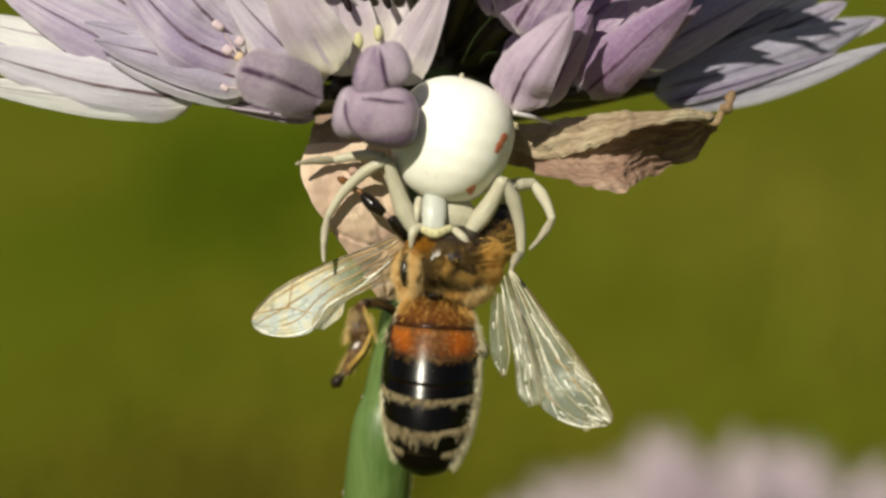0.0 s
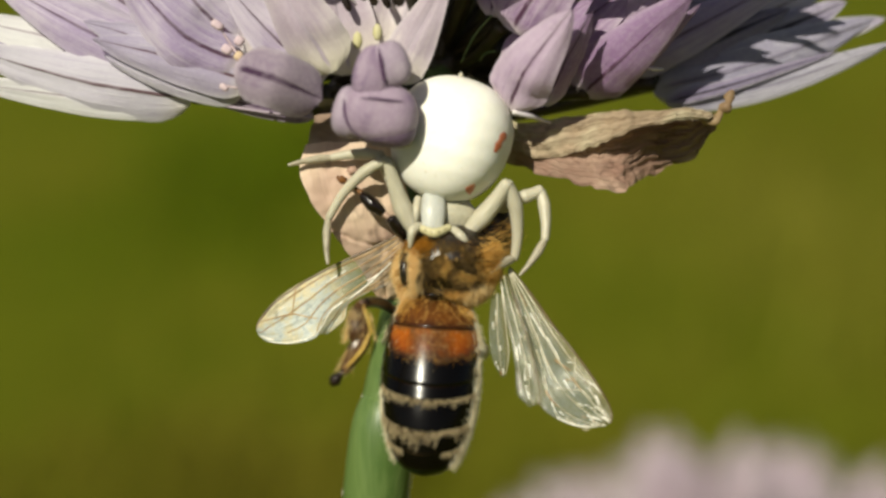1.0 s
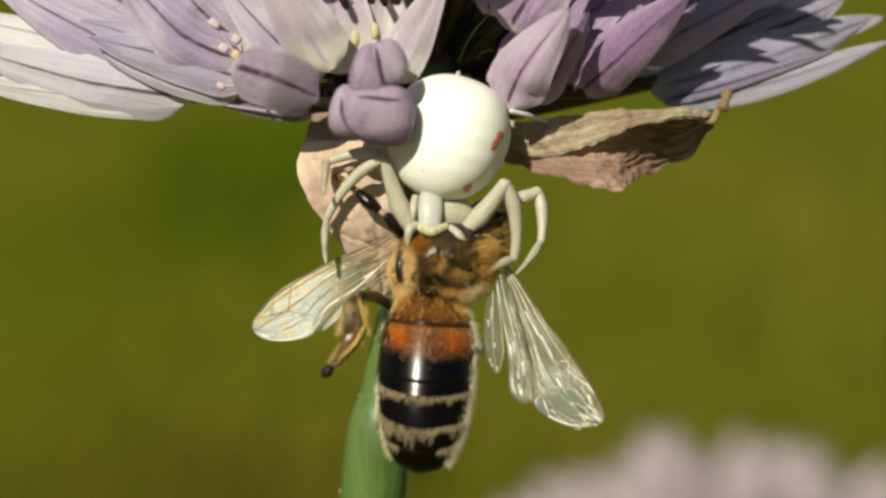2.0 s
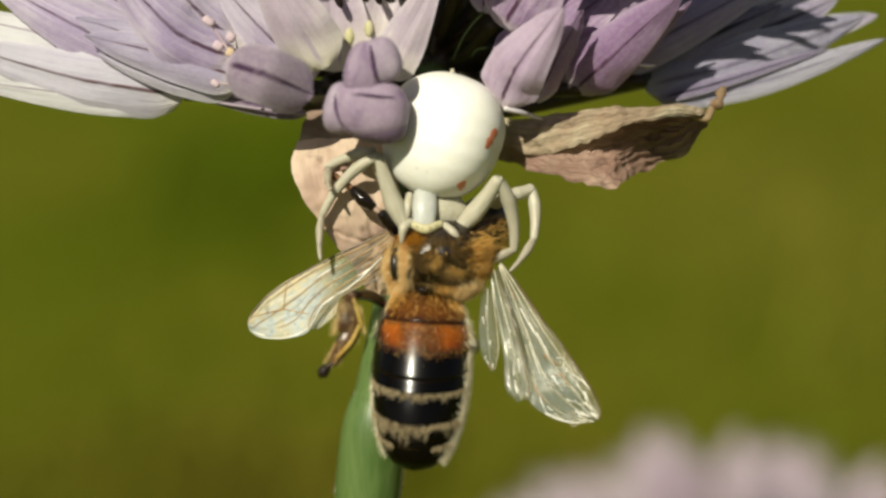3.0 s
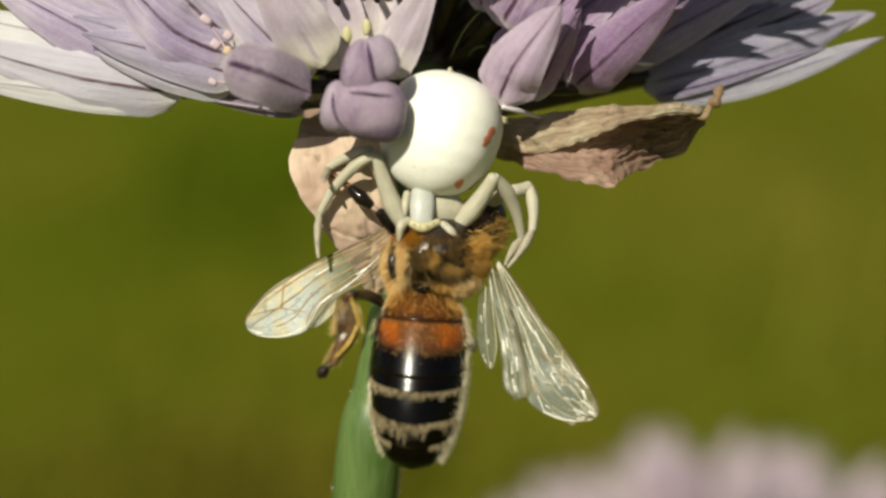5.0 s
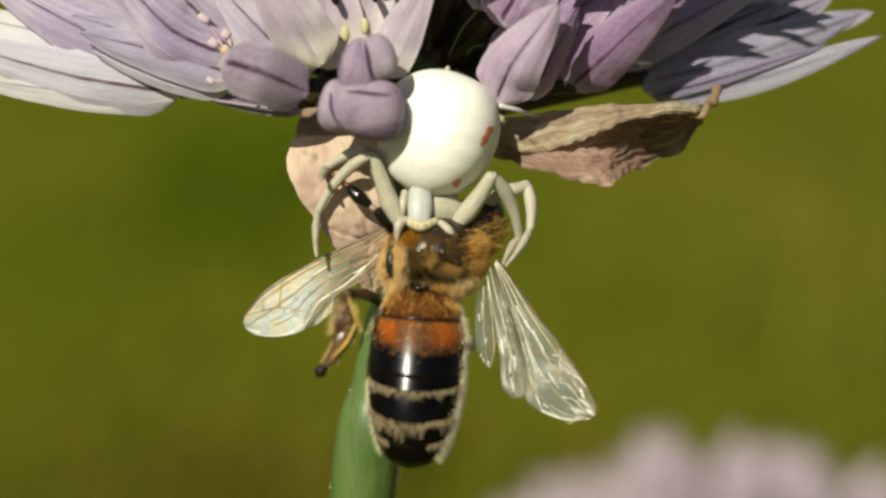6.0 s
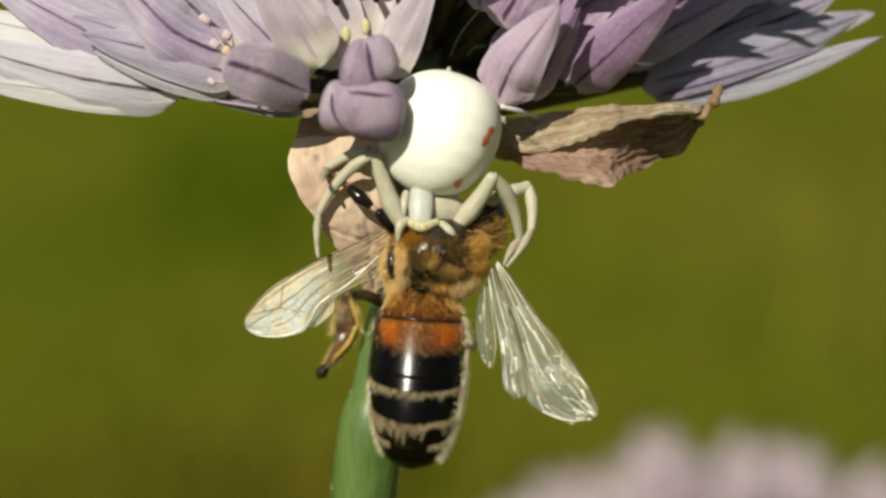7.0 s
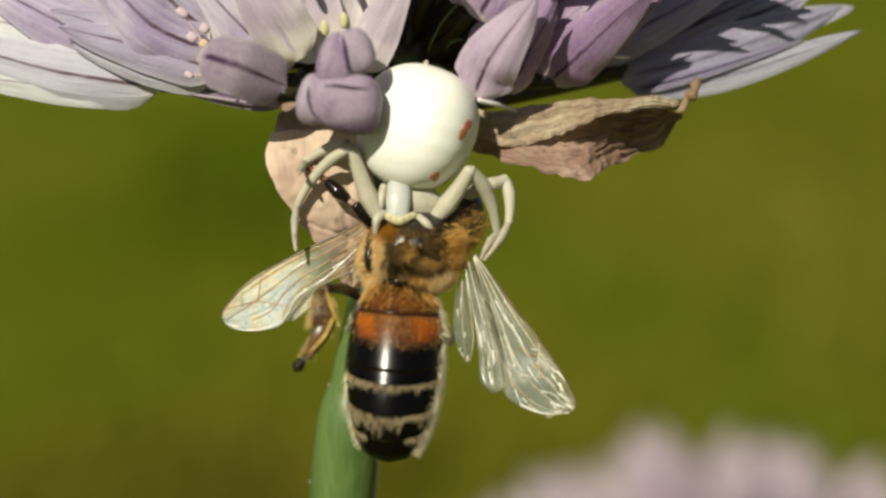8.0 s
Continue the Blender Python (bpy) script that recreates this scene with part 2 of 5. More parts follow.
M_BRACTB = bract_material("beige_dry_bract", (0.76, 0.68, 0.47), (0.60, 0.46, 0.31), 0.7, 0.0, 0.2)
M_BRACTT = bract_material("bract_tip", (0.40, 0.29, 0.155), (0.25, 0.16, 0.085), 0.9, 0.0, 0.4)
M_BRACTP = bract_material("pale_dry_bract", (0.74, 0.57, 0.42), (0.64, 0.45, 0.35), 0.16, 0.0, 0.0)
# duller copy of the pale bract, with the flower's shade put into its colour
M_BRACTSHADE = bract_material("shaded_dry_bract", (0.50, 0.38, 0.28), (0.38, 0.265, 0.20), 0.35, 0.0, 0.1)
M_ANTHER = plain("anther_yellow", (0.56, 0.44, 0.22), (0.56, 0.40, 0.32), rough=0.7)
M_ANTHERP = plain("anther_pink", (0.50, 0.38, 0.44), (0.56, 0.45, 0.47), rough=0.8)
M_FILAMENT = plain("filament_pale", (0.70, 0.66, 0.62), (0.62, 0.56, 0.64), rough=0.5)
M_OVARY = plain("ovary_green", (0.44, 0.42, 0.20), (0.54, 0.50, 0.33), rough=0.6)
M_SPIDER = plain("spider_white", (0.86, 0.85, 0.78), (0.80, 0.79, 0.71), fine=5000, coarse=500, rough=0.42, bump=0.25, sss=0.15, reach=0.0003)
M_PLATE = plain("spider_plate", (0.42, 0.43, 0.39), (0.50, 0.51, 0.47), fine=5000, coarse=700, rough=0.4, bump=0.3, sss=0.3)
M_SPECK = plain("spider_speck", (0.60, 0.55, 0.38), (0.70, 0.66, 0.50), rough=0.5)
M_SPLEG = plain("spider_leg", (0.41, 0.385, 0.29), (0.51, 0.48, 0.37), fine=5200, coarse=900, rough=0.46, bump=0.9, sss=0.3, reach=0.0004, stretch=(1, 1, 0.22))
M_TARSUS = plain("spider_tarsus", (0.31, 0.275, 0.195), (0.42, 0.385, 0.29), fine=5200, coarse=1100, rough=0.5, bump=0.9, sss=0.3, reach=0.0004)
M_CARAPACE = plain("spider_carapace", (0.40, 0.38, 0.28), (0.50, 0.47, 0.36), fine=5000, coarse=900, rough=0.35, bump=0.5, sss=0.3)
M_EYES = plain("spider_eye_mound", (0.48, 0.43, 0.20), (0.56, 0.52, 0.32), rough=0.4)
M_SPOT = plain("spider_red_mark", (0.55, 0.13, 0.05), (0.66, 0.25, 0.13), fine=9000, rough=0.5)
M_CHITIN = plain("bee_chitin", (0.007, 0.005, 0.004), (0.018, 0.010, 0.006), fine=6000, coarse=1200, rough=0.3, gloss=0.3)
M_THORAX = plain("bee_thorax", (0.008, 0.006, 0.004), (0.022, 0.012, 0.006), fine=5000, coarse=900, rough=0.3, gloss=0.6)
M_BEELEG = plain("bee_leg", (0.17, 0.115, 0.05), (0.045, 0.026, 0.010), fine=6000, coarse=1200, rough=0.3)
M_AMBER = plain("bee_amber", (0.20, 0.085, 0.022), (0.06, 0.022, 0.008), fine=6000, coarse=1200, rough=0.3)
M_HINDLEG = plain("bee_hind_leg", (0.10, 0.038, 0.010), (0.03, 0.014, 0.006), fine=6000, coarse=1200, rough=0.3)
M_GOLD = plain("bee_leg_gold", (0.80, 0.56, 0.14), (0.60, 0.36, 0.07), fine=6000, coarse=1200, rough=0.2, gloss=0.8)
M_BAND = hair_material("bee_band_hair", (0.66, 0.55, 0.33), (0.15, 0.10, 0.04))
M_HAIR = hair_material("bee_hair", (0.92, 0.60, 0.17), (0.42, 0.21, 0.04))
M_HAIRTAN = hair_material("bee_hair_tan", (0.98, 0.80, 0.44), (0.66, 0.42, 0.15))
M_HAIRSHORT = hair_material("bee_hair_olive", (0.20, 0.125, 0.035), (0.05, 0.027, 0.006))
M_HAIRPALE = hair_material("bee_hair_pale", (0.94, 0.90, 0.70), (0.66, 0.55, 0.33))
M_HAIRDARK = hair_material("bee_hair_brown", (0.66, 0.33, 0.035), (0.28, 0.11, 0.012))
M_HAIRBLACK = hair_material("bee_hair_black", (0.003, 0.002, 0.0015), (0.010, 0.006, 0.003), gloss=0.02)
M_POLISH = plain("bee_polished_chitin", (0.006, 0.004, 0.003), (0.012, 0.007, 0.005), fine=6000, coarse=1200, rough=0.12, gloss=0.5)
M_WING = wing_material("wing_film", (0.70, 0.84, 0.96), (0.56, 0.60, 0.58), 0.22, 0.20, 0.11, 1.3)
# left wing's copy, whiter: the sun's reflection is put into its colour
M_WINGL = wing_material("sunlit_wing_film", (0.74, 0.82, 0.84), (0.60, 0.56, 0.40), 0.66, 0.12, 0.03, 0.8)
# near-white strips that paint highlights off the wing's folds
M_GLINT = plain("wing_glint", (0.80, 0.76, 0.62), (0.92, 0.90, 0.82), fine=3000, coarse=900, rough=0.22, gloss=0.9)
M_VEIN = plain("wing_vein", (0.20, 0.09, 0.03), (0.54, 0.37, 0.17), fine=2500, coarse=700, rough=0.35, gloss=0.2)
# right wing's veins, paled for the glints on them
M_VEINCLEAR = plain("glinting_wing_vein", (0.34, 0.30, 0.20), (0.72, 0.68, 0.52), fine=2500, coarse=700, rough=0.2, gloss=0.8)
M_GRASSDARK = plain("dark_grass_blade", (0.0704, 0.1078, 0.0033), (0.0858, 0.1188, 0.0044), fine=60, coarse=3, rough=0.6, bump=0.0, gloss=0.03)
M_GRASSDRY = plain("dry_grass_blade", (0.1144, 0.1034, 0.0099), (0.143, 0.1287, 0.0132), fine=60, coarse=3, rough=0.6, bump=0.0, gloss=0.03)
M_GRASSPALE = plain("pale_grass_blade", (0.150, 0.150, 0.017), (0.182, 0.176, 0.022), fine=60, coarse=3, rough=0.6, bump=0.0, gloss=0.03)
M_GROUND = ground_material("meadow_turf")
M_GRASS = plain("grass_blade", (0.0957, 0.1188, 0.0066), (0.1353, 0.1386, 0.011), fine=60, coarse=3, rough=0.6, bump=0.0, gloss=0.03)


# ---- building helpers (all in mm along the subject's axes) ----
def V(x, y, z):
    return Vector((x, y, z))


HOME = {}
DOWN = V(0, math.sin(radians(14)), -math.cos(radians(14)))   # straight down, on the subject's axes


def root_of(p):
    """The point of the ground plumb below p (mm)."""
    return p + DOWN * ((TILT @ (p * MM)).z / MM)




def thing(name, at, label, category, group="", m=None):
    """An empty at the thing's base, standing on the subject's axes."""
    ob = new(name)
    ob.empty_display_size = 0.002
    ob.matrix_world = m if m is not None else TILT @ Matrix.Translation(at * MM)
    HOME[ob] = at.copy()
    return tagged(ob, label, category, group)


def shade(me):
    me.polygons.foreach_set("use_smooth", [True] * len(me.polygons))


def part(name, bm, material, parent, label="", at=None, smooth=True):
    """One mesh under a thing or part; at: its own pivot."""
    at = HOME[parent].copy() if at is None else at
    me = bpy.data.meshes.new(name)
    bmesh.ops.recalc_face_normals(bm, faces=bm.faces)
    bm.to_mesh(me)
    bm.free()
    me.transform(Matrix.Scale(MM, 4) @ Matrix.Translation(-at))
    if smooth:
        shade(me)
    me.materials.append(material)
    ob = new(name, me)
    ob.parent = parent
    ob.location = (at - HOME[parent]) * MM
    HOME[ob] = at.copy()
    return tagged(ob, label)


def part_data(name, me, parent, m, label=""):
    """A part on shared mesh data, at the pose m (metres, the parent's space)."""
    ob = new(name, me)
    ob.parent = parent
    ob.matrix_basis = m
    return tagged(ob, label)


def spline(pts, n):
    """n + 1 points on a smooth curve through pts."""
    pts = [Vector(p) for p in pts]
    out = []
    k = len(pts) - 1
    for i in range(n + 1):
        s = i / n * k
        j = min(int(s), k - 1)
        f = s - j
        a, b = pts[max(j - 1, 0)], pts[j]
        c, d = pts[j + 1], pts[min(j + 2, k)]
        out.append(0.5 * (2 * b + (c - a) * f + (2 * a - 5 * b + 4 * c - d) * f * f + (3 * b - a - 3 * c + d) * f ** 3))
    return out


def lerp_list(vals, t):
    s = t * (len(vals) - 1)
    j = min(int(s), len(vals) - 2)
    return vals[j] + (vals[j + 1] - vals[j]) * (s - j)


def tube(pts, radii, n=10, steps=16, flat=1.0, bm=None):
    """A round tapering tube with domed ends along a smooth curve."""
    bm = bm or bmesh.new()
    line = spline(pts, steps)
    up = V(0, -1, 0.01)
    rings = []
    for i, p in enumerate(line):
        d = (line[min(i + 1, steps)] - line[max(i - 1, 0)]).normalized()
        side = d.cross(up)
        side = side.normalized() if side.length > 1e-4 else V(1, 0, 0)
        nrm = side.cross(d).normalized()
        r = lerp_list(radii, i / steps)
        rings.append([bm.verts.new(p + (side * math.cos(a) + nrm * math.sin(a) * flat) * r)
                      for a in (2 * math.pi * k / n for k in range(n))])
    for a, b in zip(rings, rings[1:]):
        for k in range(n):
            bm.faces.new((a[k], a[(k + 1) % n], b[(k + 1) % n], b[k]))
    for ring, end, nxt in ((rings[0], line[0], line[1]), (rings[-1], line[-1], line[-2])):
        r = radii[0] if ring is rings[0] else radii[-1]
        tip = bm.verts.new(end + (end - nxt).normalized() * r * 0.6)
        mid = [bm.verts.new(end + (v.co - end) * 0.72 + (end - nxt).normalized() * r * 0.38) for v in ring]
        for k in range(n):
            bm.faces.new((ring[k], ring[(k + 1) % n], mid[(k + 1) % n], mid[k]))
            bm.faces.new((mid[k], mid[(k + 1) % n], tip))
    return bm


def loft(rows):
    """A sheet through rows of points, with UVs (u across a row, v from row to row)."""
    bm = bmesh.new()
    uvl = bm.loops.layers.uv.new("UVMap")
    grid = [[bm.verts.new(p) for p in row] for row in rows]
    nv, nu = len(rows) - 1, len(rows[0]) - 1
    for i in range(nv):
        for j in range(nu):
            f = bm.faces.new((grid[i][j], grid[i][j + 1], grid[i + 1][j + 1], grid[i + 1][j]))
            for lp, (b, a) in zip(f.loops, ((i, j), (i, j + 1), (i + 1, j + 1), (i + 1, j))):
                lp[uvl].uv = (a / nu, b / nv)
    return bm


def egg(centre, radii, shape=None, nu=40, nv=28, turn=None):
    """A closed rounded body; shape(d) scales the radius for each direction d."""
    bm = bmesh.new()
    bmesh.ops.create_uvsphere(bm, u_segments=nu, v_segments=nv, radius=1.0)
    for v in bm.verts:
        d = v.co.copy()
        k = shape(d) if shape else 1.0
        q = V(d.x * radii[0], d.y * radii[1], d.z * radii[2]) * k
        v.co = centre + (turn @ q if turn else q)
    return bm


def hairs(rng, count, place, length, width):
    """Many fine bent hairs; place(rng) gives a root and a direction."""
    verts, faces = [], []
    for _ in range(count):
        p, d = place(rng)
        d = (d + V(rng.gauss(0, 0.16), rng.gauss(0, 0.16), rng.gauss(0, 0.16))).normalized()
        side = d.cross(V(rng.gauss(0, 0.6), rng.gauss(-1.2, 0.6), rng.gauss(0, 0.6)))
        side = side.normalized() * width * 0.5
        ln = length * rng.uniform(0.55, 1.15)
        bend = V(rng.gauss(0, 0.14), rng.gauss(0, 0.14), rng.gauss(0, 0.14)) * ln
        m = p + d * ln * 0.55
        e = p + d * ln + bend
        i = len(verts)
        verts += [p - side, p + side, m + side * 0.75, m - side * 0.75, e]
        faces += [(i, i + 1, i + 2, i + 3), (i + 3, i + 2, i + 4)]
    bm = bmesh.new()
    vs = [bm.verts.new(v) for v in verts]
    for f in faces:
        bm.faces.new([vs[k] for k in f])
    return bm


# ---- ground ----
def build_ground():
    n = 48
    bm = bmesh.new()
    rings = []
    centre = bm.verts.new((0, 0, 0))
    radii = [0.3, 0.7, 1.2, 2, 3, 4.5, 7, 12, 30, 100, 400, 1500]
    for r in radii:
        rings.append([bm.verts.new((r * math.cos(a), r * math.sin(a), 0.012 * math.sin(3 * a + r) * min(r, 2)))
                      for a in (2 * math.pi * k / n for k in range(n))])
    for k in range(n):
        bm.faces.new((centre, rings[0][k], rings[0][(k + 1) % n]))
    for a, b in zip(rings, rings[1:]):
        for k in range(n):
            bm.faces.new((a[k], b[k], b[(k + 1) % n], a[(k + 1) % n]))
    me = bpy.data.meshes.new("ground")
    bm.to_mesh(me)
    bm.free()
    shade(me)
    me.materials.append(M_GROUND)
    tagged(new("ground", me), "olive green meadow turf reaching to the horizon", "ground", kind="structure")


def grass_patch(seed, count, where, tall, material, label):
    rng = random.Random(seed)
    verts, faces = [], []
    for _ in range(count):
        x, y = where(rng)
        h = rng.uniform(0.35, 1.0) * tall
        a = rng.uniform(0, 6.28)
        w = rng.uniform(0.0015, 0.0035)
        s = Vector((math.cos(a) * w, math.sin(a) * w, 0))
        lean = Vector((rng.gauss(0, 0.4), rng.gauss(0, 0.4), 0)) * h
        p = Vector((x, y, -0.02))
        i = len(verts)
        verts += [p - s, p + s, p + Vector((0, 0, h * 0.6)) + lean * 0.4 + s * 0.7, p + Vector((0, 0, h * 0.6)) + lean * 0.4 - s * 0.7,
                  p + Vector((0, 0, h)) + lean]
        faces += [(i, i + 1, i + 2, i + 3), (i + 3, i + 2, i + 4)]
    me = bpy.data.meshes.new("grass")
    me.from_pydata(verts, [], faces)
    me.materials.append(material)
    tagged(new("grass", me), label, "grass", kind="stuff")


def build_grass():
    def wide(r):
        while True:
            x, y = r.uniform(-3.2, 3.2), r.uniform(-2.5, 5.0)
            if math.hypot(x, y) > 0.45:
                return x, y
    grass_patch(4, 30000, wide, 0.06, M_GRASS, "short olive green meadow grass on the turf")
    grass_patch(5, 2200, lambda r: (r.gauss(-0.22, 0.075), r.gauss(1.75, 0.24)), 0.075, M_GRASSDARK, "patch of deeper green grass in the meadow")
    grass_patch(6, 1300, lambda r: (r.gauss(-0.14, 0.12), r.gauss(0.80, 0.10)), 0.06, M_GRASSDRY, "patch of drier brownish grass in the meadow")
    grass_patch(8, 1100, lambda r: (r.gauss(0.36, 0.10), r.gauss(1.55, 0.3)), 0.06, M_GRASSPALE, "patch of paler grass in the meadow")
    grass_patch(7, 2000, lambda r: (r.gauss(0.55, 0.3), r.gauss(1.9, 0.6)), 0.06, M_GRASSDRY, "patch of drier brownish grass in the meadow")


# ---- chive flower ----
def tepal_mesh(name, length, width, bulge, flare, material, curl=0.0, nu=6, nv=14):
    """One boat-shaped tepal about the floret's axis (z): narrow foot, belly, pointed tip."""
    rows = []
    for i in range(nv + 1):
        s = i / nv
        belly = bulge * (1 - (1 - min(s / 0.3, 1.0)) ** 2.2)
        r = 0.25 + belly + flare * max(s - 0.25, 0) ** 1.6 / 0.75 ** 1.6
        z = length * (s - curl * max(s - 0.55, 0) ** 2)
        w = width * 0.5 * (min(1, (s + 0.012) / 0.22) ** 0.55) * (max(0.0, 1 - ((s - 0.3) / 0.7) ** 2.3) if s > 0.3 else 1) + 0.02
        row = []
        for j in range(nu + 1):
            t = 2 * j / nu - 1
            x = t * w
            dip = (t * t) * w * (0.42 - 0.25 * s)
            row.append(V(r - dip - 0.05 * (1 - abs(t)) ** 3, x, z + 0.03 * math.sin(9 * s + 2 * t)))
        rows.append(row)
    bm = loft(rows)
    me = bpy.data.meshes.new(name)
    bm.to_mesh(me)
    bm.free()
    me.transform(Matrix.Scale(MM, 4))
    shade(me)
    me.materials.append(material)
    return me


def axis_pose(base, tip, spin):
    """Metres: z from base to tip, turned by spin degrees about it."""
    q = (tip - base).to_track_quat("Z", "X")
    return Matrix.Translation(base * MM) @ q.to_matrix().to_4x4() @ Matrix.Rotation(radians(spin), 4, "Z")


def make_floret(head, centre, base, tip, spin, kind, meshes, stalk_mat=None):
    """Floret on its stalk: six tepals."""
    length = (tip - base).length
    mid = centre.lerp(base, 0.6) + V(0, 0, -0.5)
    stalk = part("floret", tube([centre, mid, base, base + (tip - base).normalized() * 0.3], [0.32, 0.3, 0.34, 0.55], 8, 10), stalk_mat or M_PEDICEL, head,
                 "floret on its stalk", at=centre)
    m0 = axis_pose(base - centre, tip - centre, spin)
    for i in range(6):
        me = meshes[kind][i % len(meshes[kind])]
        k = length / 10.0
        part_data("tepal", me, stalk, m0 @ Matrix.Rotation(radians(60 * i), 4, "Z") @ Matrix.Rotation(radians(0 if i % 2 else 3), 4, "Y") @ Matrix.Scale(k, 4))
    return stalk


def tepal_set(tag_name, mat):
    return {
        "bell": [tepal_mesh(tag_name + "_a", 10, 2.9, 1.35, 0.9, mat), tepal_mesh(tag_name + "_b", 9.6, 2.6, 1.2, 1.4, mat)],
        "slim": [tepal_mesh(tag_name + "_c", 10, 2.7, 1.15, 0.3, mat), tepal_mesh(tag_name + "_d", 9.7, 2.5, 1.05, 0.7, mat)],
    }


def tepal_between(base, mid, tip, width, face=V(0, -1, 0.15), arch=0.35, blunt=0.0, twist=0.0, nu=8, nv=18, seed=0):
    """A boat-shaped tepal along a bowed midline; its convex side faces the given way."""
    line = spline([base, mid, tip], nv)
    rows = []
    for i, p in enumerate(line):
        s = i / nv
        d = (line[min(i + 1, nv)] - line[max(i - 1, 0)]).normalized()
        side = d.cross(face).normalized()
        if twist:
            side = Matrix.Rotation(radians(twist * s), 3, d) @ side
        out = side.cross(d).normalized()
        foot = min(1.0, (s + 0.01) / 0.2) ** 0.5
        if blunt:
            end = max(0.0, 1 - max(0.0, (s - 1 + blunt) / blunt) ** 2.2) ** 0.5
        else:
            end = max(0.0, 1 - (max(s - 0.32, 0) / 0.68) ** 2.1)
        w = 0.5 * width * foot * end + 0.015
        row = []
        for j in range(nu + 1):
            t = 2 * j / nu - 1
            wave = (0.3 if blunt else 1.0) * (0.06 * width * noise.noise(V(s * 5, t * 1.5, seed * 3.7)) + 0.02 * width * math.sin(t * 8 + seed) + 0.05 * width * t * t * noise.noise(V(s * 13, t, seed * 1.9)))
            row.append(p + side * (t * w) - out * (arch * w * (t * t) * 1.0 + 0.05 * w * (1 - abs(t)) ** 4 - wave))
        rows.append(row)
    return loft(rows)


def bud_lobe(centre, radii, lean):
    """One bulging, slightly squared lobe of a closed bud."""
    turn = Matrix.Rotation(radians(lean), 3, "Y")
    rows = []
    for i in range(29):
        lat = radians(-89 + 178 * i / 28)
        row = []
        for j in range(45):
            lon = 2 * math.pi * j / 44
            d = V(math.cos(lat) * math.cos(lon), math.cos(lat) * math.sin(lon), math.sin(lat))
            k = (abs(d.x) ** 2.5 + abs(d.y) ** 2.5 + abs(d.z) ** 2.5) ** (-1 / 2.5) * (1 + 0.035 * noise.noise(d * 2.1 + centre))
            row.append(centre + turn @ V(d.x * radii[0], d.y * radii[1], d.z * radii[2]) * k)
        rows.append(row)
    return loft(rows)


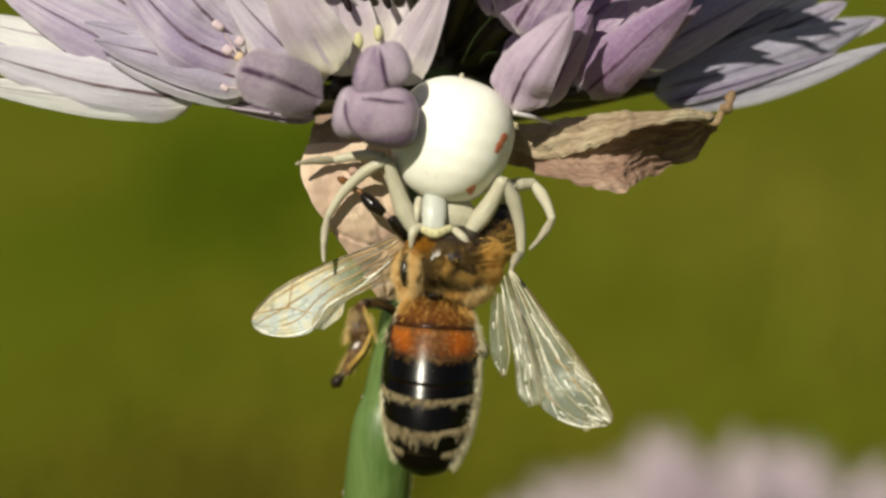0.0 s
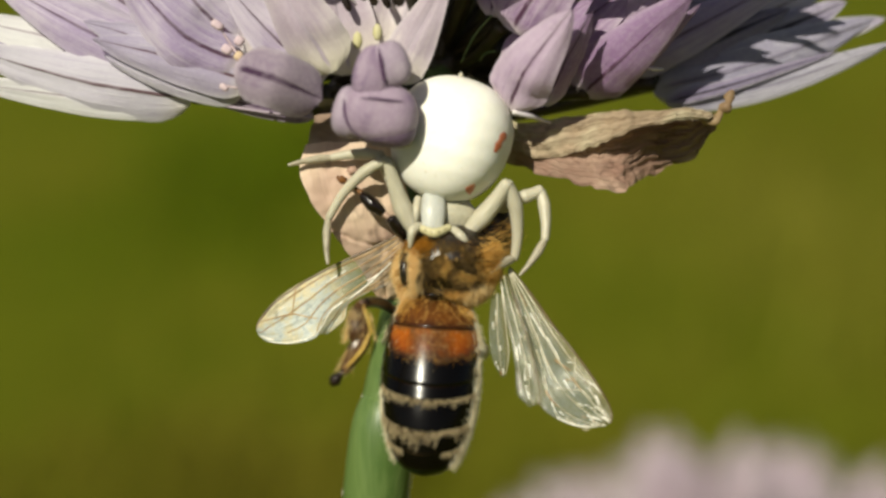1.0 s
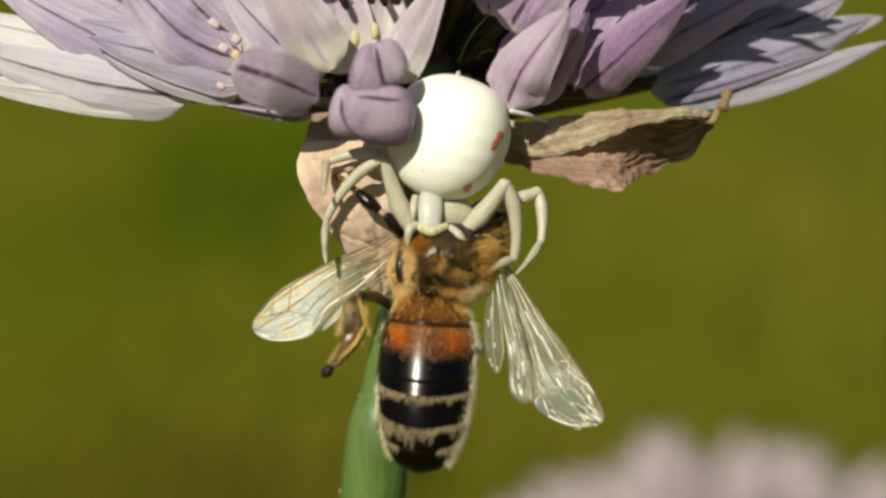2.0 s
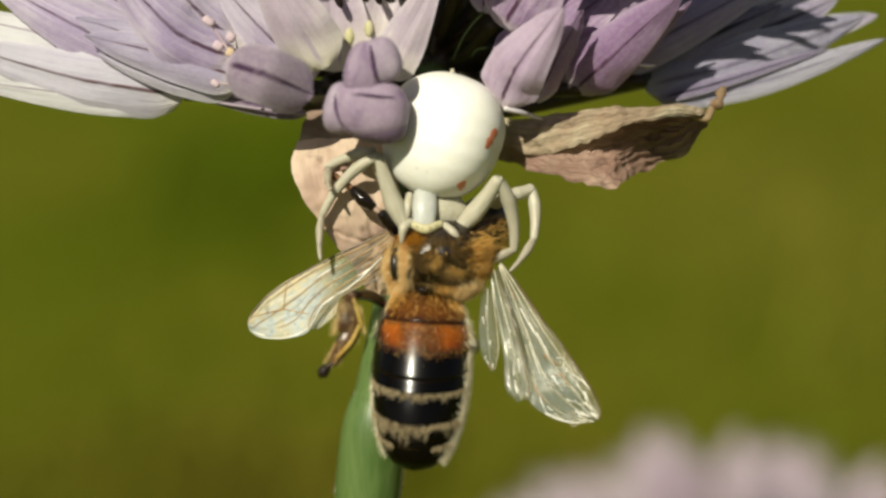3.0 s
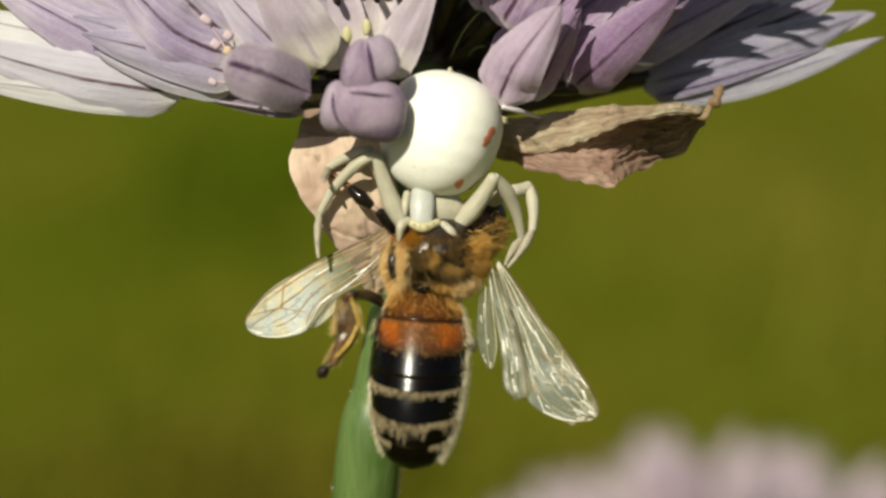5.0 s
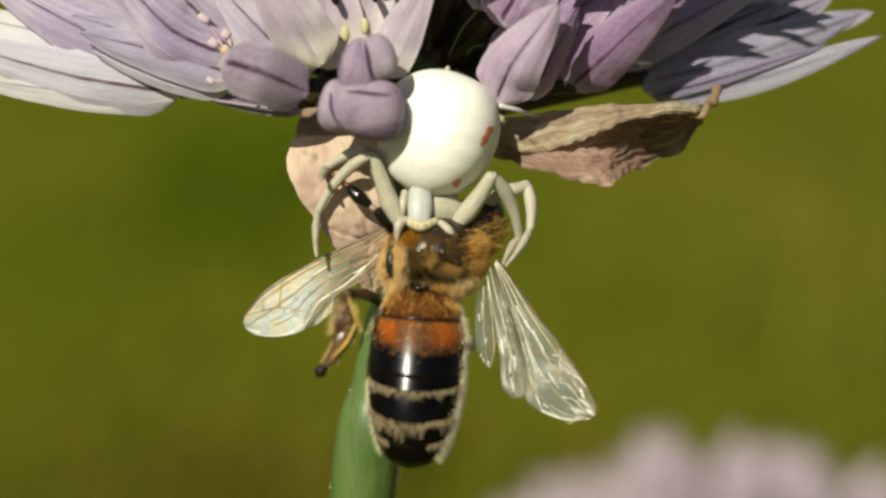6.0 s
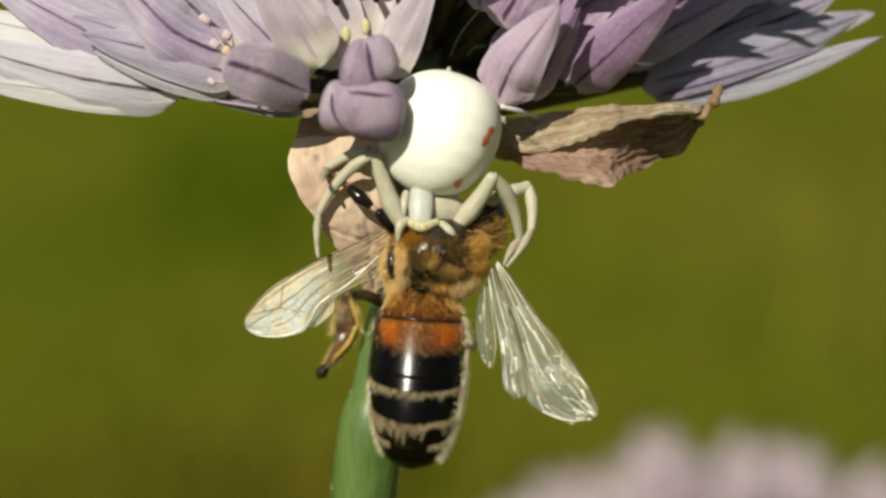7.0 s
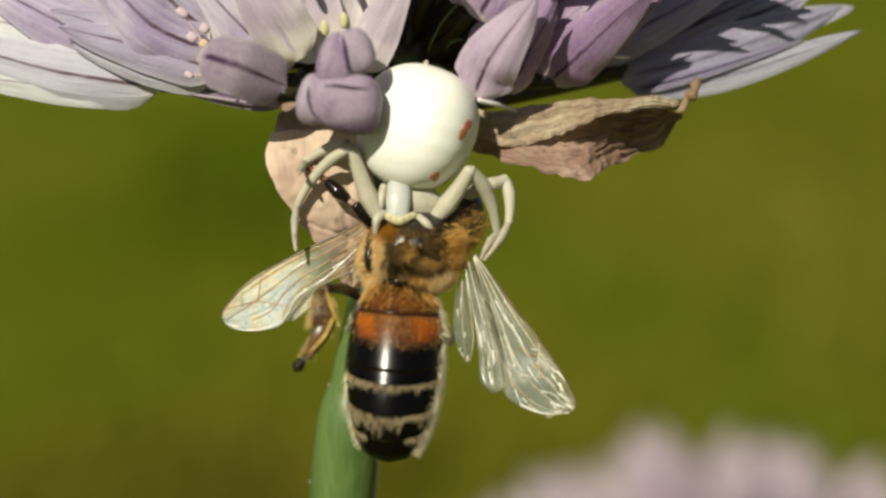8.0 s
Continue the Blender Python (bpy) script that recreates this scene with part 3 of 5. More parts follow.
def build_flower():
    c = V(-0.24, 5.00, 8.63)
    foot = root_of(V(-3.24, 3.20, -11.51)) + V(-4, 0, 0)
    head = thing("chive_flower", foot, "lilac chive flower head on a green hollow stem", "flower")
    low = V(-3.03, 1.90, -11.31)
    stem_pts = [foot, low.lerp(foot, 0.62) + V(-3, 0, 0), low.lerp(foot, 0.28) + V(-3, 0, 0), low.lerp(foot, 0.07) + V(-1.2, 0, 0), low, V(-2.16, 1.60, -6.61), V(-1.50, 1.70, -2.53), V(-0.63, 3.00, 4.74), c + V(0, 0, 0.3)]
    part("stem", tube(stem_pts, [2.0, 1.9, 1.8, 1.6, 1.5, 1.42, 1.25, 1.05, 1.3], 24, 110), M_STEM, head, "smooth green hollow flower stem")
    sr = random.Random(9)

    def stem_hair(r):
        s, k = r.random(), r.choice((-1, 1))
        return V(-2.16, 1.60, -6.61).lerp(V(-3.03, 1.90, -11.31), s) + V(k * (1.40 + 0.08 * s), r.uniform(-0.3, 0), 0), V(k, -0.1, -0.3)
    tagged(part("stem_hair", hairs(sr, 140, stem_hair, 0.14, 0.03), M_FILAMENT, head, "tiny pale hairs on the stem"), kind="stuff")
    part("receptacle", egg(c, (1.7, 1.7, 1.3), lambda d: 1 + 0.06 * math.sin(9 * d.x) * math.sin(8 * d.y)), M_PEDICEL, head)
    up = V(0, -1, 0.5)
    front = V(0, -1, 0.15)
    florets = [
        # foot of the floret, its tint, then its tepals: base, middle, tip, width, facing, arch, blunt end
        (V(-11.13, 1.00, 6.82), "pale", [
            (V(-11.01, -0.60, 6.57), V(-15.55, -1.40, 7.23), V(-21.06, -1.00, 8.85), 2.5, V(0, -1, -0.05), 0.4, 0),
            # lit lower rim and overexposed upper tepal, both whitened by tint
            (V(-11.34, -0.40, 6.30), V(-15.55, -1.10, 6.54), V(-21.11, -0.80, 7.30), 1.6, V(0, -1, -0.1), 0.25, 0, "sunlit"),
            (V(-13.85, 0.00, 8.07), V(-17.46, -0.60, 9.30), V(-21.67, -0.60, 10.34), 2.2, V(-0.3, -0.8, 0.6), 0.2, 0, "sunlit"),
            (V(-11.60, 1.60, 7.05), V(-16.33, 2.20, 8.27), V(-21.85, 2.60, 9.60), 2.8, up, 0.3, 0)]),
        (V(-8.42, -0.50, 7.23), "pale", [
            (V(-8.25, -1.30, 7.24), V(-11.54, -1.90, 8.21), V(-15.07, -1.90, 9.03), 2.1, front, 0.45, 0),
            (V(-8.69, -0.90, 6.84), V(-11.38, -1.40, 7.38), V(-14.67, -1.50, 8.35), 1.6, V(0, -1, 0.1), 0.4, 0),
            (V(-8.53, -0.60, 7.46), V(-11.66, -1.20, 8.75), V(-15.59, -1.20, 9.86), 2.2, up, 0.4, 0),
            (V(-5.68, -0.20, 5.81), V(-8.53, -0.60, 6.32), V(-11.47, -0.80, 7.00), 0.85, front, 0.5, 0, "bud")]),
        (V(-11.73, 0.80, 8.37), "lilac", [
            (V(-11.59, -0.40, 8.03), V(-14.98, -1.20, 9.22), V(-19.95, -1.00, 11.98), 2.7, front, 0.4, 0),
            (V(-11.85, 0.00, 8.78), V(-15.51, -0.40, 10.22), V(-19.85, 0.00, 13.28), 2.7, up, 0.4, 0),
            (V(-11.70, 0.60, 9.35), V(-14.72, 0.60, 11.37), V(-18.30, 0.80, 14.18), 2.6, up, 0.4, 0)]),
        (V(-8.87, 0.20, 8.35), "lilac", [
            (V(-8.66, -1.20, 8.09), V(-11.25, -2.20, 9.29), V(-14.00, -2.40, 12.36), 2.9, front, 0.4, 0),
            (V(-8.75, -0.80, 8.98), V(-10.61, -1.60, 10.54), V(-12.53, -1.80, 13.19), 2.6, front, 0.4, 0),
            (V(-8.62, 0.20, 9.55), V(-9.57, -0.20, 11.74), V(-10.85, 0.00, 14.28), 2.8, up, 0.4, 0),
            (V(-7.87, -0.70, 7.75), V(-9.17, -1.00, 8.80), V(-10.95, -1.00, 10.63), 2.2, front, 0.3, 0, "cream")]),
        (V(-3.37, 0.50, 7.38), "inner", [
            (V(-4.70, -1.60, 7.62), V(-6.02, -2.60, 9.65), V(-7.89, -3.00, 12.73), 2.7, V(-0.3, -1, 0.1), 0.35, 0),
            (V(-5.12, -0.40, 7.48), V(-7.30, -1.00, 9.20), V(-9.69, -1.20, 11.83), 2.2, front, 0.2, 0, "lilac"),
            (V(-2.13, -2.40, 7.16), V(-1.29, -3.00, 8.77), V(0.26, -3.60, 11.43), 2.1, V(-0.1, -1, 0.2), 0.3, 0),
            (V(-3.14, 1.00, 7.93), V(-3.20, 1.20, 10.70), V(-3.28, 1.20, 14.00), 3.4, up, -0.2, 0),
            (V(-4.12, 0.40, 7.72), V(-4.61, 0.20, 10.55), V(-5.62, 0.20, 13.81), 3.0, up, -0.2, 0),
            (V(-2.12, 0.60, 7.84), V(-1.61, 0.60, 10.86), V(-0.85, 0.40, 13.85), 3.0, up, -0.2, 0)]),
        (V(-5.56, -0.50, 6.23), "bud", [
            (V(-8.67, -4.20, 7.57), V(-6.85, -5.00, 6.97), V(-5.04, -3.60, 6.25), 2.39, V(-0.1, -1, 0.05), 0.4, 0.25)]),
        (V(3.25, -0.50, 6.48), "mauve", [
            (V(2.85, -2.40, 5.97), V(3.51, -3.80, 7.51), V(5.43, -4.40, 9.94), 2.65, V(-0.1, -1, 0.1), 0.4, 0),
            (V(4.45, -1.60, 6.14), V(5.30, -2.60, 7.98), V(6.36, -3.20, 9.97), 1.9, V(0.5, -1, 0), 0.5, 0),
            (V(2.47, -0.80, 7.99), V(4.04, -2.00, 9.22), V(6.40, -2.80, 10.60), 2.0, up, 0.3, 0)]),
        (V(6.44, 0.50, 6.95), "mauve", [
            (V(6.18, 0.40, 6.79), V(7.70, -1.40, 8.17), V(10.55, -3.60, 10.72), 2.6, V(0.1, -1, -0.1), 0.45, 0),
            (V(7.49, 0.90, 6.78), V(9.14, -0.50, 8.27), V(11.07, -2.40, 10.47), 0.85, V(0.4, -1, -0.3), 0.5, 0),
            (V(6.03, 1.60, 7.18), V(7.60, 0.00, 9.18), V(9.92, -3.40, 11.18), 2.7, front, 0.4, 0),
            (V(6.28, 1.60, 8.20), V(8.26, 1.00, 10.16), V(11.24, 0.60, 12.63), 2.4, up, 0.4, 0)]),
        (V(2.67, 0.50, 9.89), "mauve", [
            (V(2.96, -1.60, 9.37), V(3.99, -2.80, 10.94), V(6.36, -3.20, 13.17), 3.5, front, 0.4, 0),
            (V(2.09, -0.40, 10.22), V(2.61, -1.20, 12.07), V(4.30, -1.60, 14.45), 2.8, V(-0.4, -1, 0.2), 0.4, 0),
            (V(5.41, 0.20, 9.40), V(6.84, -0.60, 10.49), V(9.30, -0.80, 12.39), 2.2, up, 0.4, 0)]),
        (V(9.53, 2.00, 7.47), "lilac", [
            # shade put into these tints; the last tepal stays pale as sunlit
            (V(10.17, 2.00, 6.65), V(14.76, 1.30, 7.35), V(20.41, 1.30, 9.29), 1.35, V(0, -1, -0.1), 0.3, 0, "shaded"),
            (V(9.58, 2.20, 7.24), V(14.17, 1.40, 8.38), V(19.62, 1.60, 10.40), 2.5, V(0, -1, -0.1), 0.5, 0, "shaded"),
            # narrow tepal added; its dark vein draws the shadow line between its neighbours
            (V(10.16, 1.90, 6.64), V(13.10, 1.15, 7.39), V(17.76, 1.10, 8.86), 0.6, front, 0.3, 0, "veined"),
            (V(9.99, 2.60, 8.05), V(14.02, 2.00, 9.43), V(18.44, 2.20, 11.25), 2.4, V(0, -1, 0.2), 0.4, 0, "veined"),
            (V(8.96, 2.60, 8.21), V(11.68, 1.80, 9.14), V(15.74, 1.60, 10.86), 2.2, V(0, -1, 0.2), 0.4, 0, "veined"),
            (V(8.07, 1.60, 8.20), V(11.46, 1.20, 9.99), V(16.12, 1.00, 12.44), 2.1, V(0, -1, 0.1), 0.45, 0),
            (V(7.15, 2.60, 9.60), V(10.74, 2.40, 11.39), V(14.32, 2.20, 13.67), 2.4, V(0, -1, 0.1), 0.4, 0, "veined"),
            (V(11.35, 3.00, 9.19), V(14.39, 2.60, 10.64), V(17.50, 2.60, 11.93), 2.2, up, 0.4, 0),
            (V(16.07, 3.20, 9.29), V(18.16, 3.20, 10.15), V(20.40, 3.00, 10.59), 1.3, up, 0.4, 0, "pale")]),
    ]
    count = 0
    tints = {"pale": M_PETAL, "lilac": M_LILAC, "mauve": M_MAUVE, "inner": M_INNER, "bud": M_BUD, "shaded": M_SHADED, "veined": M_VEINED, "cream": M_CREAM, "sunlit": M_SUNLIT}
    for foot, tint, tepals in florets:
        mid = c.lerp(foot, 0.55) + V(0, 0, -0.6)
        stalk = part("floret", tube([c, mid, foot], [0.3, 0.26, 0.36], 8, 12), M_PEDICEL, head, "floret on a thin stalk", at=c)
        for base, m, tip, width, face, arch, blunt, *other in tepals:
            count += 1
            part("tepal", tepal_between(base, m, tip, width, face, arch, blunt, seed=count), tints[other[0] if other else tint], stalk)
        if tint == "inner":
            for q in (V(-4.19, -0.60, 10.74), V(-2.48, -0.60, 10.88)):
                part("stamen", tube([c.lerp(q, 0.6), q + V(-0.25, 0, 0.6)], [0.07, 0.06], 6, 6), M_FILAMENT, stalk)
                part("anther", tube([q + V(-0.35, 0, 0.7), q + V(0.05, 0, -0.1), q + V(0.12, 0, -0.3)], [0.16, 0.17, 0.1], 8, 8), M_CHITIN, stalk, "dark anther")
            for q, r in ((V(-3.76, 0.35, 9.30), 0.36), (V(-2.84, -0.55, 9.52), 0.34)):
                part("ovary", egg(q, (r * 0.62, r * 0.5, r * 1.1), lambda d: 1 - 0.1 * d.z + 0.12 * noise.noise(d * 2.4), 18, 12), M_OVARY, stalk, "yellow-green ovary lobe")
        if foot == florets[3][0]:
            for q in ([V(-8.12, -1.60, 8.05), V(-8.78, -2.60, 8.41), V(-9.41, -2.90, 9.34)], [V(-8.02, -1.80, 7.83), V(-8.51, -2.80, 8.01), V(-8.93, -2.90, 8.57)], [V(-8.10, -2.20, 6.81), V(-8.62, -2.90, 6.79), V(-9.16, -3.00, 6.88)]):
                part("filament", tube(q, [0.07, 0.06, 0.05], 6, 12), M_ANTHERP, stalk)
            for q, r, mat in ((V(-9.54, -3.00, 9.47), (0.42, 0.25, 0.26), M_ANTHERP), (V(-8.63, -2.80, 8.82), (0.3, 0.24, 0.3), M_ANTHERP),
                              (V(-8.63, -3.00, 8.15), (0.26, 0.24, 0.3), M_ANTHER), (V(-9.15, -2.90, 8.45), (0.34, 0.2, 0.3), M_ANTHERP), (V(-9.24, -3.10, 6.82), (0.30, 0.20, 0.20), M_ANTHERP)):
                part("anther", egg(q, [0.72 * k for k in r], lambda d: 0.95 * (d.x ** 4 + d.y ** 4 + d.z ** 4) ** -0.22 + 0.10 * noise.noise(d * 2.5), 20, 12, Matrix.Rotation(radians(35), 3, "Y")), mat, stalk)
    # closed bud seen on its blunt end: three bulging lobes, seam shade laid on as dark strips
    foot = V(-2.88, -0.50, 5.61)
    stalk = part("floret", tube([c, c.lerp(foot, 0.5) + V(0, 0, -0.4), foot, V(-2.66, -4.00, 5.55)], [0.3, 0.26, 0.36, 0.3], 8, 12), M_PEDICEL, head, "closed lilac bud on a thin stalk", at=c)
    for centre, radii, lean, mat in ((V(-3.85, -4.10, 5.69), (0.74, 0.85, 1.10), 12, M_BUDPALE), (V(-2.57, -4.35, 5.62), (1.58, 1.10, 1.26), 10, M_BUDMAIN),
                                     (V(-2.43, -4.21, 5.10), (1.36, 1.02, 0.87), 10, M_BUDMAIN)):
        part("tepal", bud_lobe(centre, radii, lean), mat, stalk)
    part("crease", tube([V(-3.34, -5.37, 6.16), V(-2.76, -5.47, 6.13), V(-2.17, -5.47, 6.06), V(-1.62, -5.35, 6.03)], [0.02, 0.05, 0.045, 0.02], 8, 16), M_CREASESHADE, stalk, "dark strip for the shade in the bud's crease")
    part("crease", tube([V(-4.03, -4.85, 6.19), V(-4.01, -4.97, 5.61), V(-3.78, -4.93, 5.02), V(-3.35, -4.83, 4.56)], [0.03, 0.08, 0.07, 0.03], 8, 16), M_CREASESHADE, stalk, "dark strip for the shade along the bud's seam")
    foot = V(-2.78, -0.50, 7.47)
    stalk = part("floret", tube([c, c.lerp(foot, 0.5) + V(0, 0, -0.4), foot, V(-2.62, -4.20, 6.95)], [0.3, 0.26, 0.36, 0.3], 8, 12), M_PEDICEL, head, "half-open lilac bud on a thin stalk", at=c)
    part("tepal", bud_lobe(V(-2.84, -4.80, 7.24), (0.82, 0.62, 1.18), 16), M_BUDMAIN, stalk)
    part("tepal", bud_lobe(V(-2.10, -4.85, 7.63), (0.76, 0.62, 0.96), -22), M_BUDPALE, stalk)
    # raised dark strip painting the shade between both lobes
    part("crease", tube([V(-2.59, -5.30, 8.16), V(-2.49, -5.50, 7.63), V(-2.35, -5.42, 6.84)], [0.04, 0.09, 0.07], 8, 12), M_CREASESHADE, stalk, "dark strip for the shade between the tepals")
    # thin edge of a tepal turned to the lens
    part("tepal_edge", tube([V(-11.11, -0.60, 6.52), V(-9.51, -0.70, 6.24), V(-7.77, -0.70, 5.97), V(-5.66, -0.50, 5.71)], [0.03, 0.07, 0.06, 0.04], 6, 24), M_BUD, head, "thin violet tepal edge")
    # dark stalks added in the gaps beside the buds in place of shade
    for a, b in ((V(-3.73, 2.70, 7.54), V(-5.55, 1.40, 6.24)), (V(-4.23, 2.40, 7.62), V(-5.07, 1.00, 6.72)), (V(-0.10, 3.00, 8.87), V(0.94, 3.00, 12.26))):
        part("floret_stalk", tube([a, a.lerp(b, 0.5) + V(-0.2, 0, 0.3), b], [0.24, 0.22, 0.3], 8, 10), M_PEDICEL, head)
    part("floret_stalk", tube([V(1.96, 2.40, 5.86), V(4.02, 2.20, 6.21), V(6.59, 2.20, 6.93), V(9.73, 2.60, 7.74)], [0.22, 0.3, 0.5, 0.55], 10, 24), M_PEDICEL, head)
    # random dark stalks added to blacken the hollow as its shade would
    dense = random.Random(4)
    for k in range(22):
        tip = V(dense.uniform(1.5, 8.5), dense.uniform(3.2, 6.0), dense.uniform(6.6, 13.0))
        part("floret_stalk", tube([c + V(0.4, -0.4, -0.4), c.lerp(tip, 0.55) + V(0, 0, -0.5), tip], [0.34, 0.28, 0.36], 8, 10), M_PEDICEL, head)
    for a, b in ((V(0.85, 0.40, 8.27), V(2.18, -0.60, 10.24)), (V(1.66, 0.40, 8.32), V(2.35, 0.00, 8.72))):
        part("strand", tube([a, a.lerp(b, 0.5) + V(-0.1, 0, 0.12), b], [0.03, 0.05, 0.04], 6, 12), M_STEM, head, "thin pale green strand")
    # more dark stalks where the gap is only shade
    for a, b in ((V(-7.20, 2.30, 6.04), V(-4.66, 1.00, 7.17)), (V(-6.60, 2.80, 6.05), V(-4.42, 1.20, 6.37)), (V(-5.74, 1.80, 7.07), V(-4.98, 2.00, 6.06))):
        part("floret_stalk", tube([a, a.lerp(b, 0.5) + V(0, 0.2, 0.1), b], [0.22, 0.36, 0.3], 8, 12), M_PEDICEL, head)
    part("torn_tepal", tube([V(8.95, -0.40, 7.96), V(9.34, -0.50, 7.87), V(9.75, -0.40, 7.88)], [0.05, 0.09, 0.04], 6, 8), M_FILAMENT, head, "pale torn sliver of tepal")
    # the rest of the head, behind and above; six unseen florets come first, added to cast shade
    sets = tepal_set("tepal", M_PETAL)
    for b, t, spin in ((V(6.60, -5.00, 12.90), V(12.10, -5.20, 13.90), 12), (V(7.36, -5.00, 14.93), V(14.16, -8.00, 16.50), 40), (V(-1.88, -3.50, 12.88), V(-0.20, -9.00, 14.38), 25),
                       (V(-3.45, -3.00, 14.17), V(0.83, -6.00, 14.71), 35), (V(2.24, -5.00, 14.70), V(3.86, -9.00, 18.44), 20), (V(-6.24, -4.00, 14.44), V(-10.78, -8.00, 17.17), 20)):
        make_floret(head, c, b, t, spin, "bell", sets)
    rng = random.Random(11)
    for k in range(44):
        z = 0.08 + 0.92 * (k + 0.5) / 44
        a = k * 2.39996
        r = math.sqrt(1 - z * z)
        d = V(r * math.cos(a), r * math.sin(a), z)
        if d.y < 0.12 and d.z < 0.66:
            continue
        b = c + d * rng.uniform(6.5, 8.5) + V(0, 0, 0.8)
        make_floret(head, c, b, b + (d + V(0, 0, 0.1)).normalized() * rng.uniform(9, 10.5), rng.uniform(0, 60), "bell", sets)


def crumple(rows, amp, seed, scale=0.45):
    for row in rows:
        for p in row:
            q = p * scale + V(seed * 7.3, 0, 0)
            p += V(noise.noise(q), noise.noise(q + V(9, 0, 0)) * 1.6, noise.noise(q + V(0, 9, 0))) * amp
    return rows


def sheet(top, bottom, nu, nv, fold):
    """Rows between an upper and a lower edge; fold(s, t) is the depth pushed towards the lens."""
    a, b = spline(top, nv), spline(bottom, nv)
    rows = []
    for i in range(nv + 1):
        rows.append([a[i].lerp(b[i], j / nu) + V(0, -fold(i / nv, j / nu), 0) for j in range(nu + 1)])
    return rows


def crooked(bm):
    """Roughens a twig-like piece."""
    for v in bm.verts:
        v.co += V(noise.noise(v.co * 2.2), noise.noise(v.co * 2.2 + V(5, 0, 0)), noise.noise(v.co * 2.2 + V(0, 5, 0))) * 0.16
    return bm


def build_bracts():
    right = thing("dry_bract", V(3.20, 0.00, 5.03), "shrivelled beige and brown papery bract under the flower", "bract")

    def ripples(u, t):
        k = noise.noise(V(u * 5, t * 2.5, 2.0))
        return (0.16 * math.sin(30 * t + 9 * u + 4 * k) + 0.10 * math.sin(55 * t - 14 * u)) * min(1.0, max(0.12, 2.6 * (u - 0.38))) + 0.14 * k
    # lower fold, tucked behind the upper one: lit in front, turned under at its far end
    top = [V(2.83, 2.00, 5.77), V(5.15, 0.70, 5.15), V(7.38, -0.10, 5.38), V(9.78, -0.80, 5.75), V(11.74, -1.20, 5.83)]
    low = [V(2.94, 1.70, 3.95), V(4.35, -0.30, 3.28), V(7.28, -1.70, 2.37), V(8.24, -1.00, 2.74), V(9.18, 0.20, 3.23), V(10.40, 0.90, 3.82), V(11.42, 0.80, 4.07), V(12.00, -0.90, 5.31)]
    rows = crumple(sheet(top, low, 44, 110, lambda u, t: 0.5 * math.sin(t * 3.1) * (1 - 0.8 * min(1, max(0, 3 * (u - 0.4)))) + ripples(u, t)), 0.2, 1, 0.9)
    crumple(rows, 0.12, 3, 2.6)
    part("lower_fold", loft(rows), M_BRACT, right, "pinkish brown wrinkled fold")
    # upper fold, leaning over it
    top = [V(2.78, 1.50, 5.91), V(3.83, 0.20, 5.67), V(5.35, -0.40, 5.82), V(8.06, -0.80, 6.06), V(10.80, -1.00, 6.16), V(11.75, -1.20, 5.83)]
    low = [V(2.82, 1.20, 4.50), V(3.80, -0.10, 4.07), V(5.33, -0.95, 4.14), V(6.80, -1.55, 4.52), V(7.66, -1.85, 4.95), V(9.14, -2.00, 5.27), V(11.69, -1.60, 5.55)]
    rows = crumple(sheet(top, low, 20, 100, lambda u, t: 0.25 * math.sin(t * 3.1) + 0.06 * math.sin(20 * t + 6 * u) - 0.16 * math.exp(-((t - 0.62 + 0.3 * u) / 0.07) ** 2)), 0.2, 5, 0.8)
    crumple(rows, 0.09, 4, 3.0)
    part("upper_fold", loft(rows), M_BRACTB, right, "pale beige papery fold")
    part("tip", crooked(tube([V(11.39, -1.30, 5.57), V(11.92, -1.40, 5.62), V(12.20, -1.20, 6.02), V(12.32, -1.50, 6.20), V(12.49, -1.20, 6.57), V(12.60, -1.30, 6.80)], [0.22, 0.26, 0.12, 0.25, 0.11, 0.22, 0.10], 10, 40)), M_BRACTT, right, "twisted pale brown tip")
    part("fibre", tube([V(3.04, -2.60, 5.81), V(3.78, -2.20, 5.67), V(4.75, -0.80, 5.49)], [0.10, 0.13, 0.04], 6, 10), M_FILAMENT, right, "pale torn fibre")
    left = thing("dry_bract", V(-5.02, 2.50, 6.10), "pale pinkish dry papery bract beside the stem", "bract")
    # smooth hanging blade
    top = [V(-5.89, -1.10, 4.58), V(-6.12, -1.80, 3.44), V(-5.82, -1.90, 2.46), V(-5.41, -1.90, 1.66), V(-4.81, -1.70, 0.71), V(-4.14, -1.10, -0.07), V(-3.44, -0.20, -1.22), V(-2.91, 0.20, -2.28)]
    low = [V(-2.33, -0.60, 4.74), V(-1.68, -1.00, 3.48), V(-1.45, -1.20, 2.24), V(-1.38, -1.00, 1.01), V(-1.39, -0.50, 0.02), V(-1.50, 0.20, -0.98), V(-1.74, 0.50, -1.74), V(-2.12, 0.70, -2.37)]
    rows = crumple(sheet(top, low, 40, 90, lambda s, t: 0.12 * math.sin(t * 3.14) - 0.14 * math.exp(-((t - 0.62 + 0.35 * (s - 0.6)) / 0.05) ** 2) - 0.1 * math.exp(-((s - 0.56 - 0.10 * t) / 0.02) ** 2)), 0.16, 2, 0.7)
    crumple(rows, 0.045, 6, 2.4)
    part("blade", loft(rows), M_BRACTP, left)
    # its upper part, folded over
    top = [V(-5.76, 1.40, 6.01), V(-4.92, 1.10, 6.12), V(-3.64, 0.90, 5.97), V(-2.38, 0.90, 5.72)]
